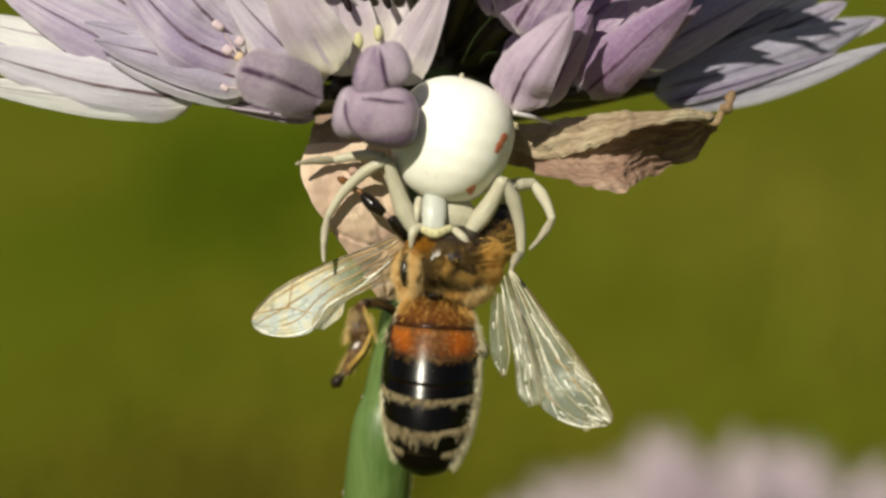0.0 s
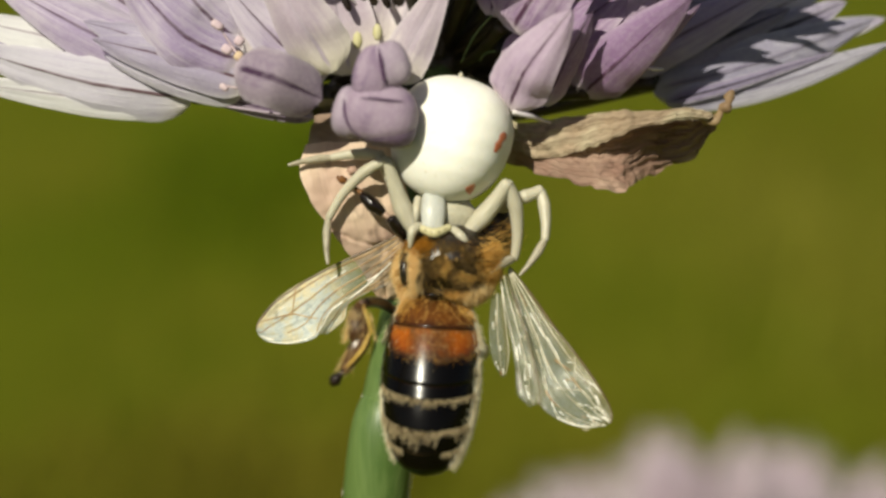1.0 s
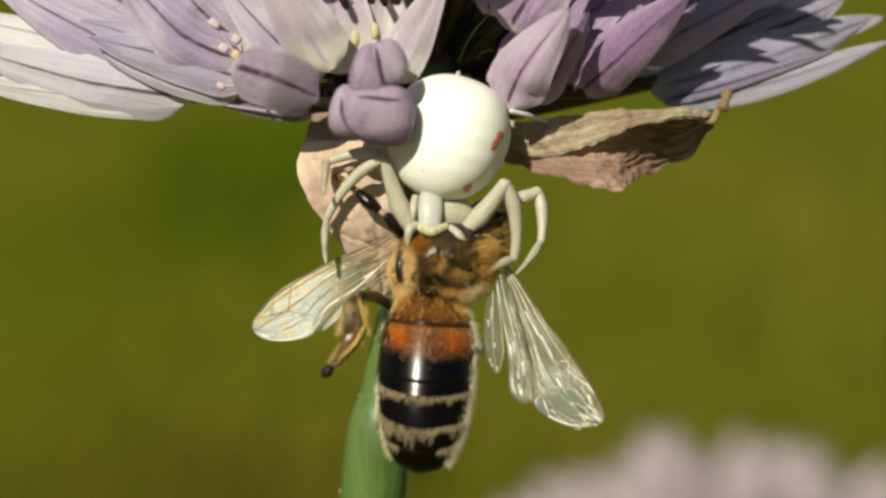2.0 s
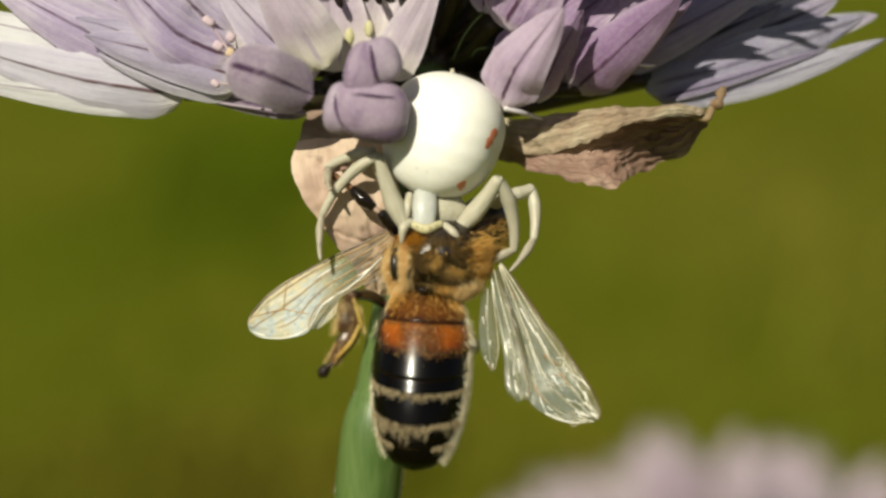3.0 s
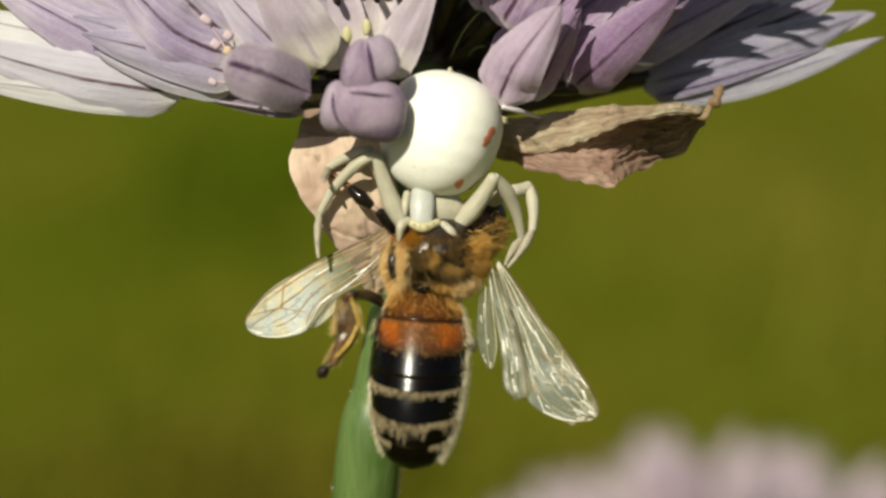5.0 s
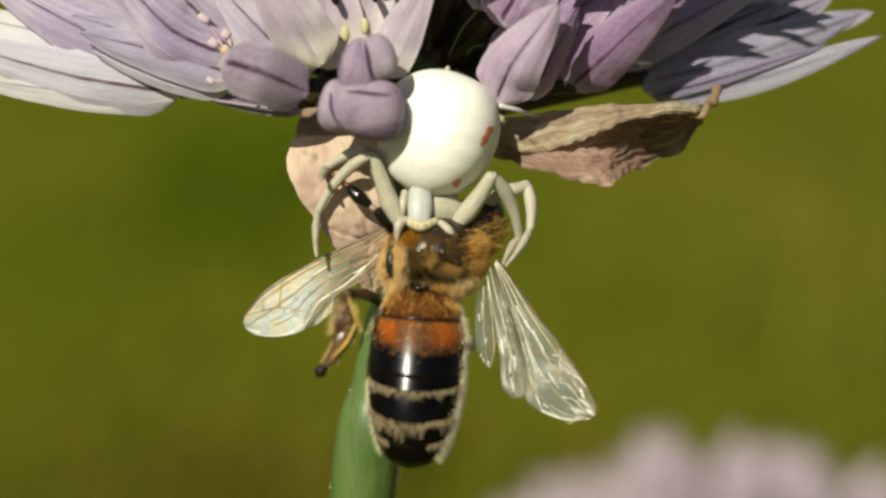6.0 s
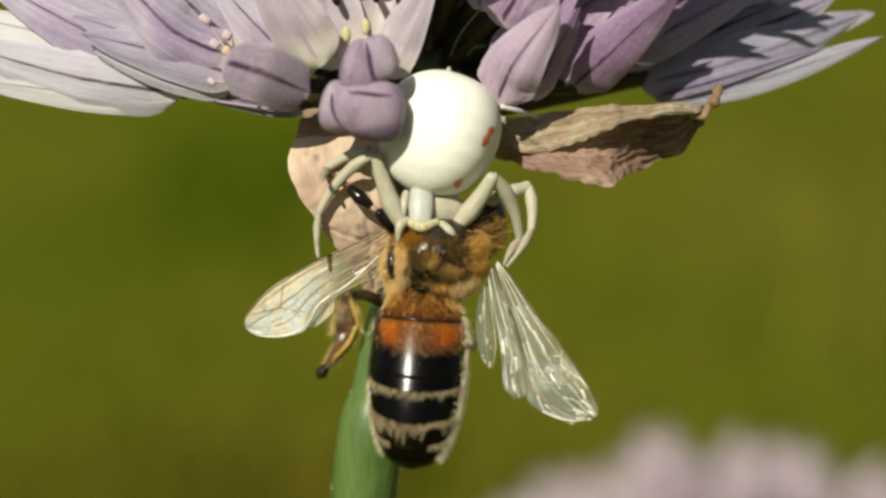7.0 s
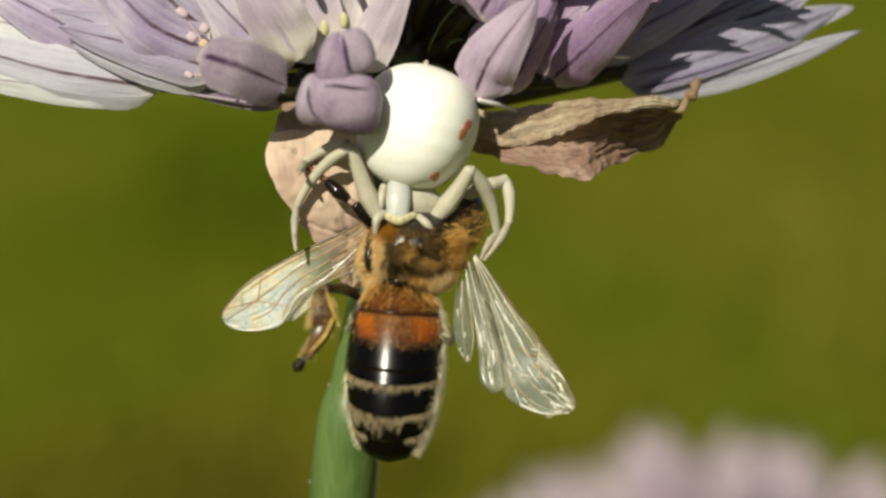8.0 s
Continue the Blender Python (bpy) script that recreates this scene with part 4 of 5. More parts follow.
    low = [V(-6.00, -0.90, 3.94), V(-5.42, -0.90, 3.71), V(-4.50, -0.70, 3.40), V(-3.33, -0.40, 3.21)]
    rows = crumple(sheet(top, low, 30, 40, lambda s, t: 0.22 * math.sin(t * 2.6) - 0.12 * math.exp(-((t - 0.78 - 0.06 * math.sin(7 * s)) / 0.05) ** 2) - 0.08 * math.exp(-((t - 0.55 + 0.2 * s) / 0.05) ** 2)), 0.16, 8, 0.8)
    crumple(rows, 0.05, 9, 2.6)
    # rim coloured darker to stand for the shade under the head
    part("folded_rim", loft(rows), M_BRACTSHADE, left, "beige wrinkled fold")
    part("scar", egg(V(-4.32, -1.78, 2.98), (0.24, 0.10, 0.14), lambda d: 1 + 0.5 * noise.noise(d * 2), 14, 10, Matrix.Rotation(radians(25), 3, "Y")), M_AMBER, left, "reddish brown scar")
    part("scar", egg(V(-3.90, -1.80, 3.37), (0.24, 0.10, 0.16), lambda d: 1 + 0.5 * noise.noise(d * 2 + V(3, 0, 0)), 14, 10), M_BRACT, left, "dull brown scar")


# ---- spider ----
def joints_pose(a, b):
    """Metres: origin at a, z towards b, x kept level with the view."""
    z = (b - a).normalized()
    x = z.cross(V(0, -1, 0.02)).normalized()
    y = z.cross(x)
    m = Matrix((x, y, z)).transposed().to_4x4()
    return Matrix.Translation(a * MM) @ m


def limb(name, length, r0, r1, material, parent, bow=0.0, swell=1.18):
    bm = tube([V(0, 0, 0), V(bow * 0.9 * length, 0.03 * length, length * 0.3), V(bow * 0.85 * length, 0.02 * length, length * 0.68), V(0, 0, length)],
              [r0 * 0.8, r0 * swell, r0 * 0.55 + r1 * 0.5, r1], 14, 18)
    if name == "tarsus":                      # short bristles along the last joint
        rng = random.Random(int(length * 1000))
        for _ in range(46):
            a, z = rng.uniform(0, 6.28), rng.uniform(0.1, 0.98) * length
            r = r0 + (r1 - r0) * z / length
            p = V(math.cos(a) * r * 0.8 + bow * 0.8 * length * math.sin(math.pi * z / length), math.sin(a) * r * 0.8, z)
            d = V(math.cos(a), math.sin(a), 0.5).normalized()
            q = d.cross(V(0, 0, 1)).normalized() * 0.018
            bm.faces.new([bm.verts.new(v) for v in (p - q, p + q, p + d * rng.uniform(0.1, 0.2))])
    me = bpy.data.meshes.new(name)
    bm.to_mesh(me)
    bm.free()
    me.transform(Matrix.Scale(MM, 4))
    shade(me)
    me.materials.append(material)
    ob = new(name, me)
    ob.parent = parent
    return ob


MOVES = []


def jointed_leg(home, parent, poses, radii, names, bows, material):
    """A leg of rigid pieces; poses: (seconds, joints). The first piece carries the others."""
    first = poses[0][1]
    obs = []
    for i in range(len(first) - 1):
        ln = max((p[i + 1] - p[i]).length for _, p in poses)
        ob = limb(names[i], ln, radii[i], radii[i + 1], M_TARSUS if names[i] == "tarsus" else material, obs[0] if obs else parent, bows[i])
        obs.append(ob)
    lead = []
    for t, p in poses:
        q = [v - home for v in p]
        m = joints_pose(q[0], q[1])
        lead.append((t, m, [m.inverted() @ joints_pose(q[i], q[i + 1]) for i in range(1, len(q) - 1)]))
    obs[0].matrix_basis = lead[0][1]
    for i, ob in enumerate(obs[1:]):
        ob.matrix_basis = lead[0][2][i]
    if len(poses) > 1:
        MOVES.append((obs[0], [(t, m) for t, m, _ in lead]))
        for i, ob in enumerate(obs[1:]):
            MOVES.append((ob, [(t, subs[i]) for t, _, subs in lead]))
    return obs


def build_spider():
    home = V(-0.22, -2.50, 1.11)
    sp = thing("crab_spider", home, "white crab spider with red side marks gripping a bee", "spider")
    c = V(0.39, -2.00, 4.69)
    turn = Matrix.Rotation(radians(16), 3, "Y") @ Matrix.Rotation(radians(-22), 3, "Z")

    def skin(d):
        """The abdomen's surface in the direction d: broad and blunt, drawn in towards the waist."""
        k = (abs(d.x) ** 2.35 + abs(d.y) ** 2.35 + abs(d.z) ** 2.35) ** (-1 / 2.35)
        q = d * k
        ring = 1 + 0.004 * math.sin(21 * q.z + 1.5 * noise.noise(d * 2)) * (1 - q.z * q.z) + 0.012 * noise.noise(d * 1.8)
        return turn @ V(q.x * 2.58 * (1 + 0.05 * q.z - 0.05 * q.z * q.z), q.y * 2.15, q.z * 2.70) * ring
    bm = bmesh.new()
    bmesh.ops.create_uvsphere(bm, u_segments=80, v_segments=64, radius=1.0)
    for v in bm.verts:
        v.co = c + skin(v.co.normalized())
    part("abdomen", bm, M_SPIDER, sp, "swollen white abdomen")
    part("spinneret", tube([V(0.80, -2.30, 7.09), V(0.80, -2.50, 7.36), V(0.82, -2.60, 7.47)], [0.22, 0.13, 0.06], 10, 8), M_SPLEG, sp)
    part("carapace", egg(V(0.15, -1.90, 1.36), (1.35, 0.85, 1.05), lambda d: 1 - 0.18 * max(-d.z, 0) + 0.03 * math.cos(9 * math.atan2(d.x, d.z)) * (1 - abs(d.y))), M_CARAPACE, sp, "greenish-white carapace")
    part("head_plate", tube([V(-0.36, -2.75, 2.19), V(-0.38, -3.00, 1.51), V(-0.41, -3.10, 0.89)], [0.50, 0.53, 0.46], 16, 12, 0.55), M_PLATE, sp, "white middle of the carapace")
    part("eye_mound", tube([V(-0.89, -3.10, 0.86), V(-0.31, -3.45, 0.64), V(0.31, -3.10, 0.89)], [0.16, 0.21, 0.16], 12, 12), M_EYES, sp, "yellowish row of eyes")
    for e in (V(-0.71, -3.62, 0.78), V(-0.45, -3.66, 0.69), V(-0.14, -3.66, 0.69), V(0.12, -3.62, 0.81)):
        part("eye", egg(e, (0.032, 0.05, 0.032), None, 10, 8), M_AMBER, sp)
    part("palp", tube([V(-0.96, -3.00, 0.94), V(-1.26, -3.35, 0.69), V(-1.34, -3.10, 0.02)], [0.19, 0.21, 0.09], 10, 12), M_SPLEG, sp)
    part("palp", tube([V(0.46, -3.00, 0.79), V(0.86, -3.35, 0.45), V(1.29, -3.00, -0.22)], [0.19, 0.2, 0.08], 10, 12), M_SPLEG, sp)
    for a, b in ((V(-1.02, -2.30, 2.16), V(-1.18, -2.50, 1.04)), (V(0.68, -2.10, 2.16), V(0.97, -2.00, 1.29))):
        part("coxa", tube([a, a.lerp(b, 0.5) + V(0, -0.1, 0), b], [0.16, 0.21, 0.15], 10, 10), M_SPLEG, sp)
    # red marks on the flank
    inv = turn.transposed()

    def on_skin(p, lift):
        """The point of the abdomen in front of p."""
        q = p.copy()
        for _ in range(8):
            s = c + skin((inv @ (q - c)).normalized())
            q = V(q.x + 0.7 * (p.x - s.x), s.y, q.z + 0.7 * (p.z - s.z))
        return c + skin((inv @ (q - c)).normalized()) * (1 + lift)
    for a, b, w, seed in ((V(2.71, -2.90, 4.92), V(2.20, -3.10, 4.00), 0.21, 1), (V(1.41, -3.00, 2.64), V(1.01, -2.90, 2.33), 0.15, 2)):
        rows = []
        for i in range(13):
            s = i / 12
            half = w * math.sin(math.pi * min(max(s, 0.04), 0.96)) ** 0.5 * (1 + 0.9 * noise.noise(V(s * 3.3, seed * 3, 0)))
            mid = a.lerp(b, s)
            side = (b - a).cross(V(0, 1, 0)).normalized()
            rows.append([on_skin(mid + side * half * (j / 3 - 1), 0.004 if 0 < i < 12 and 0 < j < 6 else -0.004) for j in range(7)])
        part("red_mark", loft(rows), M_SPOT, sp, "orange-red mark")
    for q, k in ((V(-0.69, -4.00, 3.19), 0.06), (V(-0.28, -4.20, 3.04), 0.05), (V(-0.76, -4.10, 3.56), 0.04), (V(-1.00, -3.60, 2.78), 0.05), (V(0.14, -4.50, 4.01), 0.03), (V(0.85, -4.20, 3.32), 0.04), (V(-0.52, -4.20, 4.55), 0.03), (V(1.51, -4.00, 5.70), 0.03)):
        part("speck", egg(on_skin(q, -0.3 * k), (k * 1.3, k, k), None, 10, 8), M_SPECK, sp)
    # legs
    jointed_leg(home, sp, [
        (0.0, [V(1.16, -2.40, 0.75), V(2.54, -3.06, 2.90), V(3.35, -2.03, -0.15), V(2.89, -3.37, -0.88)]),
        (0.7, [V(1.16, -2.40, 0.75), V(2.54, -3.14, 2.87), V(3.18, -2.15, -0.22), V(2.88, -3.57, -0.88)]),
        (1.0, [V(1.16, -2.40, 0.75), V(2.78, -2.94, 2.76), V(3.11, -2.05, -0.41), V(2.06, -3.06, -1.05)]),
        (1.5, [V(1.16, -2.40, 0.75), V(2.83, -2.97, 2.71), V(3.15, -2.30, -0.51), V(2.01, -3.23, -1.10)]),
        (3.0, [V(1.16, -2.40, 0.75), V(2.73, -3.15, 2.73), V(3.46, -1.80, -0.22), V(2.16, -2.12, -1.04)]),
        (3.5, [V(1.16, -2.40, 0.75), V(2.70, -3.14, 2.75), V(3.95, -1.39, 0.17), V(3.11, -2.15, -0.95)]),
        (8.0, [V(1.16, -2.40, 0.75), V(2.68, -3.04, 2.80), V(3.87, -1.43, 0.12), V(3.15, -2.33, -0.97)])], [0.37, 0.28, 0.18, 0.06], ['leg', 'tibia', 'tarsus'], [0.03, -0.08, 0.04], M_SPLEG)
    jointed_leg(home, sp, [
        (0.0, [V(1.58, -1.00, 1.21), V(3.04, -1.45, 2.84), V(3.93, -0.82, 2.87), V(4.68, -2.18, 1.29), V(3.68, -3.23, 0.00)]),
        (0.7, [V(1.58, -1.00, 1.21), V(3.04, -1.45, 2.84), V(3.93, -0.82, 2.87), V(4.61, -2.22, 1.28), V(3.67, -3.34, 0.00)]),
        (1.0, [V(1.58, -1.00, 1.21), V(3.25, -2.09, 2.16), V(4.24, -1.88, 2.51), V(4.40, -2.42, 0.39), V(3.32, -2.86, -1.11)]),
        (1.5, [V(1.58, -1.00, 1.21), V(3.30, -2.08, 2.09), V(4.29, -1.83, 2.41), V(4.41, -2.27, 0.27), V(3.35, -3.10, -1.10)]),
        (3.0, [V(1.58, -1.00, 1.21), V(3.31, -2.01, 2.16), V(4.24, -1.51, 2.42), V(4.31, -1.97, 0.27), V(3.27, -2.82, -1.11)]),
        (3.5, [V(1.58, -1.00, 1.21), V(3.31, -1.96, 2.21), V(4.24, -1.46, 2.47), V(4.32, -2.48, 0.51), V(3.29, -2.95, -1.01)]),
        (8.0, [V(1.58, -1.00, 1.21), V(3.31, -1.96, 2.21), V(4.24, -1.46, 2.47), V(4.32, -2.57, 0.55), V(3.29, -2.95, -0.98)])], [0.30, 0.26, 0.24, 0.17, 0.055], ['leg', 'patella', 'tibia', 'tarsus'], [0, 0.04, -0.05, -0.04], M_SPLEG)
    jointed_leg(home, sp, [
        (0.0, [V(-1.21, -2.40, 0.80), V(-2.30, -3.06, 3.76), V(-4.95, -2.17, 1.38), V(-5.08, -2.65, -0.53)]),
        (0.7, [V(-1.21, -2.40, 0.80), V(-2.30, -3.06, 3.76), V(-4.95, -2.17, 1.38), V(-5.08, -2.65, -0.53)]),
        (1.0, [V(-1.21, -2.40, 0.80), V(-2.30, -3.06, 3.76), V(-4.87, -2.23, 1.28), V(-4.87, -2.63, -0.65)]),
        (1.5, [V(-1.21, -2.40, 0.80), V(-2.30, -3.06, 3.76), V(-4.82, -2.32, 1.21), V(-4.81, -2.83, -0.70)]),
        (3.0, [V(-1.21, -2.40, 0.80), V(-2.30, -3.06, 3.76), V(-4.80, -2.16, 1.24), V(-4.81, -2.83, -0.62)]),
        (8.0, [V(-1.21, -2.40, 0.80), V(-2.30, -3.06, 3.76), V(-4.78, -2.09, 1.24), V(-4.74, -2.77, -0.63)])], [0.37, 0.22, 0.155, 0.07], ['leg', 'tibia', 'tarsus'], [-0.04, 0.1, 0.04], M_SPLEG)
    jointed_leg(home, sp, [
        (0.0, [V(-1.25, -1.90, 0.95), V(-2.67, -2.62, 3.94), V(-4.67, -2.00, 3.82), V(-6.13, -3.04, 3.62)]),
        (0.7, [V(-1.25, -1.90, 0.95), V(-2.67, -2.62, 3.94), V(-4.67, -2.00, 3.82), V(-6.19, -2.95, 3.63)]),
        (1.0, [V(-1.25, -1.90, 0.95), V(-2.68, -2.49, 3.98), V(-4.72, -1.93, 3.90), V(-6.49, -2.31, 3.58)]),
        (1.5, [V(-1.25, -1.90, 0.95), V(-2.69, -2.14, 4.10), V(-4.84, -2.40, 3.83), V(-5.44, -3.20, 2.30)]),
        (3.0, [V(-1.25, -1.90, 0.95), V(-2.68, -2.49, 3.98), V(-4.53, -1.84, 3.36), V(-4.39, -3.44, 2.30)]),
        (3.5, [V(-1.25, -1.90, 0.95), V(-2.68, -2.49, 3.98), V(-4.44, -1.79, 3.24), V(-4.45, -3.57, 2.53)]),
        (8.0, [V(-1.25, -1.90, 0.95), V(-2.68, -2.49, 3.98), V(-4.43, -1.82, 3.19), V(-4.51, -3.64, 2.60)])], [0.28, 0.22, 0.16, 0.06], ['leg', 'tibia', 'tarsus'], [0, 0.05, 0.03], M_SPLEG)


# ---- honey bee ----
def build_bee():
    home = V(-0.22, -1.60, -2.30)
    bee = thing("honey_bee", home, "brown and black striped honey bee held by its neck", "bee")
    a0, a1 = V(-0.27, -1.80, -2.10), V(-0.80, -4.10, -9.49)
    axis = (a1 - a0)
    side = V(1, 0, 0) - axis.normalized() * axis.normalized().x
    side.normalize()
    front = side.cross(axis.normalized()).normalized()
    if front.y > 0:
        front = -front
    prof = spline([V(t, r, 0) for t, r in ((0, 1.25), (0.06, 1.46), (0.13, 1.70), (0.23, 1.93), (0.39, 2.03), (0.55, 2.0), (0.70, 1.83), (0.80, 1.62), (0.87, 1.42), (0.93, 1.14), (0.975, 0.74), (1.0, 0.08))], 120)
    reach, wide = [q.x for q in prof], [q.y for q in prof]

    def skin(t, a, lift=0.0):
        """A point of the abdomen; its rings sag along the back."""
        t = t + 0.135 * math.sin(a) * min(1.0, t / 0.25, (1 - t) / 0.25)
        r = float(np.interp(t, reach, wide)) + lift
        return a0 + axis * t + (side * math.cos(a) + front * math.sin(a) * 0.92) * r

    def normal(a):
        return side * math.cos(a) + front * math.sin(a)
    brown = (0.16, 0.06, 0.015)
    plates = [
        (0.02, 0.155, [(0.1, (0.06, 0.022, 0.005)), (0.6, (0.12, 0.042, 0.008)), (0.80, (0.06, 0.02, 0.006)), (0.95, (0.012, 0.006, 0.003))], 0.35),
        (0.14, 0.425, [(0.05, brown), (0.12, ORANGE), (0.30, (0.24, 0.055, 0.006)), (0.42, (0.05, 0.02, 0.008)), (0.52, BLACK), (0.93, BLACK), (0.97, (0.06, 0.02, 0.006))], 0.25),
        (0.41, 0.495, [(0.02, (0.05, 0.02, 0.008)), (0.22, BLACK)], 0.18),
        (0.475, 0.665, [(0.02, (0.10, 0.07, 0.03)), (0.22, BLACK)], 0.18),
        (0.65, 0.805, [(0.02, (0.10, 0.07, 0.03)), (0.25, BLACK)], 0.2),
        (0.79, 0.90, [(0.02, (0.08, 0.05, 0.02)), (0.25, BLACK)], 0.25),
        (0.885, 1.0, [(0.0, BLACK), (1.0, BLACK)], 0.3),
    ]
    rng = random.Random(3)
    abdomen = part("abdomen", tube([a0, a0 + axis * 0.3, a0 + axis * 0.7, a0 + axis * 0.92], [1.1, 1.8, 1.7, 0.8], 24, 16), M_CHITIN, bee, "striped abdomen", at=a0)
    for i, (t0, t1, stops, rough) in enumerate(plates):
        rows = []
        for k in range(15):
            s = k / 14
            lip = 0.028 * s ** 3 - 0.03 * (1 - s) ** 4
            rows.append([skin(min(t0 + (t1 - t0) * s, 0.999), 2 * math.pi * j / 48, lip) for j in range(49)])
        end = [skin(t1 - 0.004, 2 * math.pi * j / 48, -0.05) for j in range(49)]
        rows.append(end)
        bm = loft(rows)
        bmesh.ops.remove_doubles(bm, verts=bm.verts, dist=0.001)
        part("tergite", bm, tergite_material("tergite_plate", stops, rough, (0.045, 0.024, 0.010) if i == 1 else None), abdomen)
    down = axis.normalized()

    def belt(t0, t1, a):
        """Ragged lower limit of a hair band at the angle a."""
        return t0 + (t1 - t0) * max(0.05, 0.75 + 0.9 * noise.noise(V(a * 2.2, t0 * 50, 0)) + 1.5 * noise.noise(V(a * 8, t0 * 30, 4)))
    for t0, t1, cnt, ln in ((0.488, 0.518, 1700, 0.25), (0.655, 0.720, 3000, 0.28), (0.80, 0.835, 1100, 0.25)):
        def place(r, t0=t0, t1=t1):
            a = r.uniform(0, 2 * math.pi)
            while t0 > 0.75 and -0.75 < a - 1.75 < 0.55:
                a = r.uniform(0, 2 * math.pi)
            t = t0 + (belt(t0, t1, a) - t0) * r.random()
            return skin(t, a, 0.01), down + normal(a) * 0.12 + side * r.gauss(0, 0.15)
        tagged(part("hair_band", hairs(rng, cnt, place, ln, 0.018), M_BAND, abdomen, "tan hair band"), kind="stuff")

    def dark_nap(r):
        a, k = r.uniform(0, math.pi), r.choice(((0.30, 0.41), (0.54, 0.64), (0.70, 0.79), (0.84, 0.95)))
        return skin(r.uniform(*k), a, 0.0), down + normal(a) * 0.25
    tagged(part("hair", hairs(rng, 1000, dark_nap, 0.2, 0.014), M_HAIRBLACK, abdomen, "short black hair"), kind="stuff")

    def fringe(r):
        a = r.gauss(0.02, 0.17) if r.random() < 0.9 else r.gauss(math.pi - 0.02, 0.12)
        t = r.uniform(0.3, 0.93)
        return skin(t, a, 0.0), down * 1.0 + normal(a) * 0.45
    tagged(part("hair_fringe", hairs(rng, 4600, fringe, 0.33, 0.018), M_HAIRPALE, abdomen, "pale hair along the flanks"), kind="stuff")

    def top_fuzz(r):
        a = r.uniform(0, 2 * math.pi)
        t = 0.16 + 0.14 * r.random() ** 1.5
        return skin(t, a, 0.0), down + normal(a) * 0.35
    tagged(part("hair", hairs(rng, 1100, top_fuzz, 0.22, 0.009), M_HAIRDARK, abdomen), kind="stuff")

    def grey_fuzz(r):
        a = 1.60 + r.gauss(0, 0.30)
        return skin(min(0.38, 0.16 + abs(r.gauss(0, 0.075))), a, 0.0), down + normal(a) * 0.3
    tagged(part("hair", hairs(rng, 200, grey_fuzz, 0.2, 0.008), M_HAIRTAN, abdomen, "thin pale hair"), kind="stuff")

    tone = 0.0

    def collar(r):
        a = r.uniform(0, 2 * math.pi)
        while noise.noise(V(a * 4, 0, tone)) < -0.05:
            a = r.uniform(0, 2 * math.pi)
        t = r.uniform(-0.02, 0.13)
        return skin(max(t, 0), a, 0.0), down + normal(a) * 0.35
    for mat, cnt in ((M_HAIRDARK, 900), (M_HAIRSHORT, 500), (M_HAIR, 950), (M_HAIRBLACK, 240)):
        tone += 2.7
        tagged(part("hair", hairs(rng, cnt, collar, 0.3, 0.018), mat, abdomen, "golden brown hair"), kind="stuff")

    def shoulder(r):
        a = r.choice((0.25, 2.9)) + r.gauss(0, 0.28)
        return skin(r.uniform(0.0, 0.09), a, 0.0), down + normal(a) * 0.6
    tagged(part("hair", hairs(rng, 900, shoulder, 0.5, 0.015), M_HAIR, abdomen, "golden hair"), kind="stuff")

    def flank(r):
        a = r.choice((-0.15, -0.15, 3.2)) + r.gauss(0, 0.25)
        return skin(r.uniform(0.0, 0.26), a, 0.0), down * 0.8 + normal(a) * 0.7
    tagged(part("hair", hairs(rng, 1600, flank, 0.52, 0.016), M_HAIRPALE, abdomen, "pale hair"), kind="stuff")
    # thorax and head
    tc, tr = V(0.22, -1.90, -0.66), (2.2, 2.0, 1.75)
    turn = Matrix.Rotation(radians(-10), 3, "Y")
    thorax = part("thorax", egg(tc, tr, lambda d: 1 + 0.025 * noise.noise(d * 1.7 + V(2, 0, 0)), 48, 32, turn), M_THORAX, bee, "dark thorax with tan fur", at=tc)

    def back(d):
        return tc + turn @ V(d.x * tr[0], d.y * tr[1], d.z * tr[2])

    def bare(p, r):
        """True on the bald dark patches of the back."""
        x, z = p.x + 0.12 * noise.noise(p * 3), p.z + 0.12 * noise.noise(p * 3 + V(5, 0, 0))
        for q, rx, rz in ((V(0.57, -3.60, -0.21), 0.42, 0.2), (V(-0.14, -3.60, -1.40), 0.5, 0.22), (V(-0.34, -3.00, -2.01), 0.7, 0.25), (V(1.71, -2.60, -2.19), 0.36, 0.25), (V(-1.58, -3.00, -0.94), 0.2, 0.6), (V(-0.93, -3.50, -1.17), 0.1, 0.3)):
            if p.y < -2.0 and ((x - q.x) / rx) ** 2 + ((z - q.z) / rz) ** 2 < 1:
                return r.random() < 0.9
        return False

    def on_back(x, z):
        """The point of the back in front of (x, z), and its normal."""
        q = turn.transposed() @ V(x - tc.x, 0, z - tc.z)
        d = V(q.x / tr[0], 0, q.z / tr[2])
        if d.length > 0.985:
            d *= 0.985 / d.length
        d.y = -math.sqrt(1 - d.length_squared)
        return back(d), (turn @ V(d.x / tr[0], d.y / tr[1], d.z / tr[2])).normalized()

    def tuft(centre, rx, rz, count, length, mat, way, label="tan fur", width=0.018, lean=0.0, patchy=-9.0):
        c, s = math.cos(radians(lean)), math.sin(radians(lean))

        def root(r):
            while True:
                u, w = r.gauss(0, 0.55) * rx, r.gauss(0, 0.55) * rz
                p, n = on_back(centre.x + u * c - w * s, centre.z + u * s + w * c)
                if not bare(p, r) and noise.noise(p * 1.9) > patchy:
                    return p, n * 0.4 + way
        tagged(part("fur", hairs(rng, count, root, length, width), mat, thorax, label), kind="stuff")

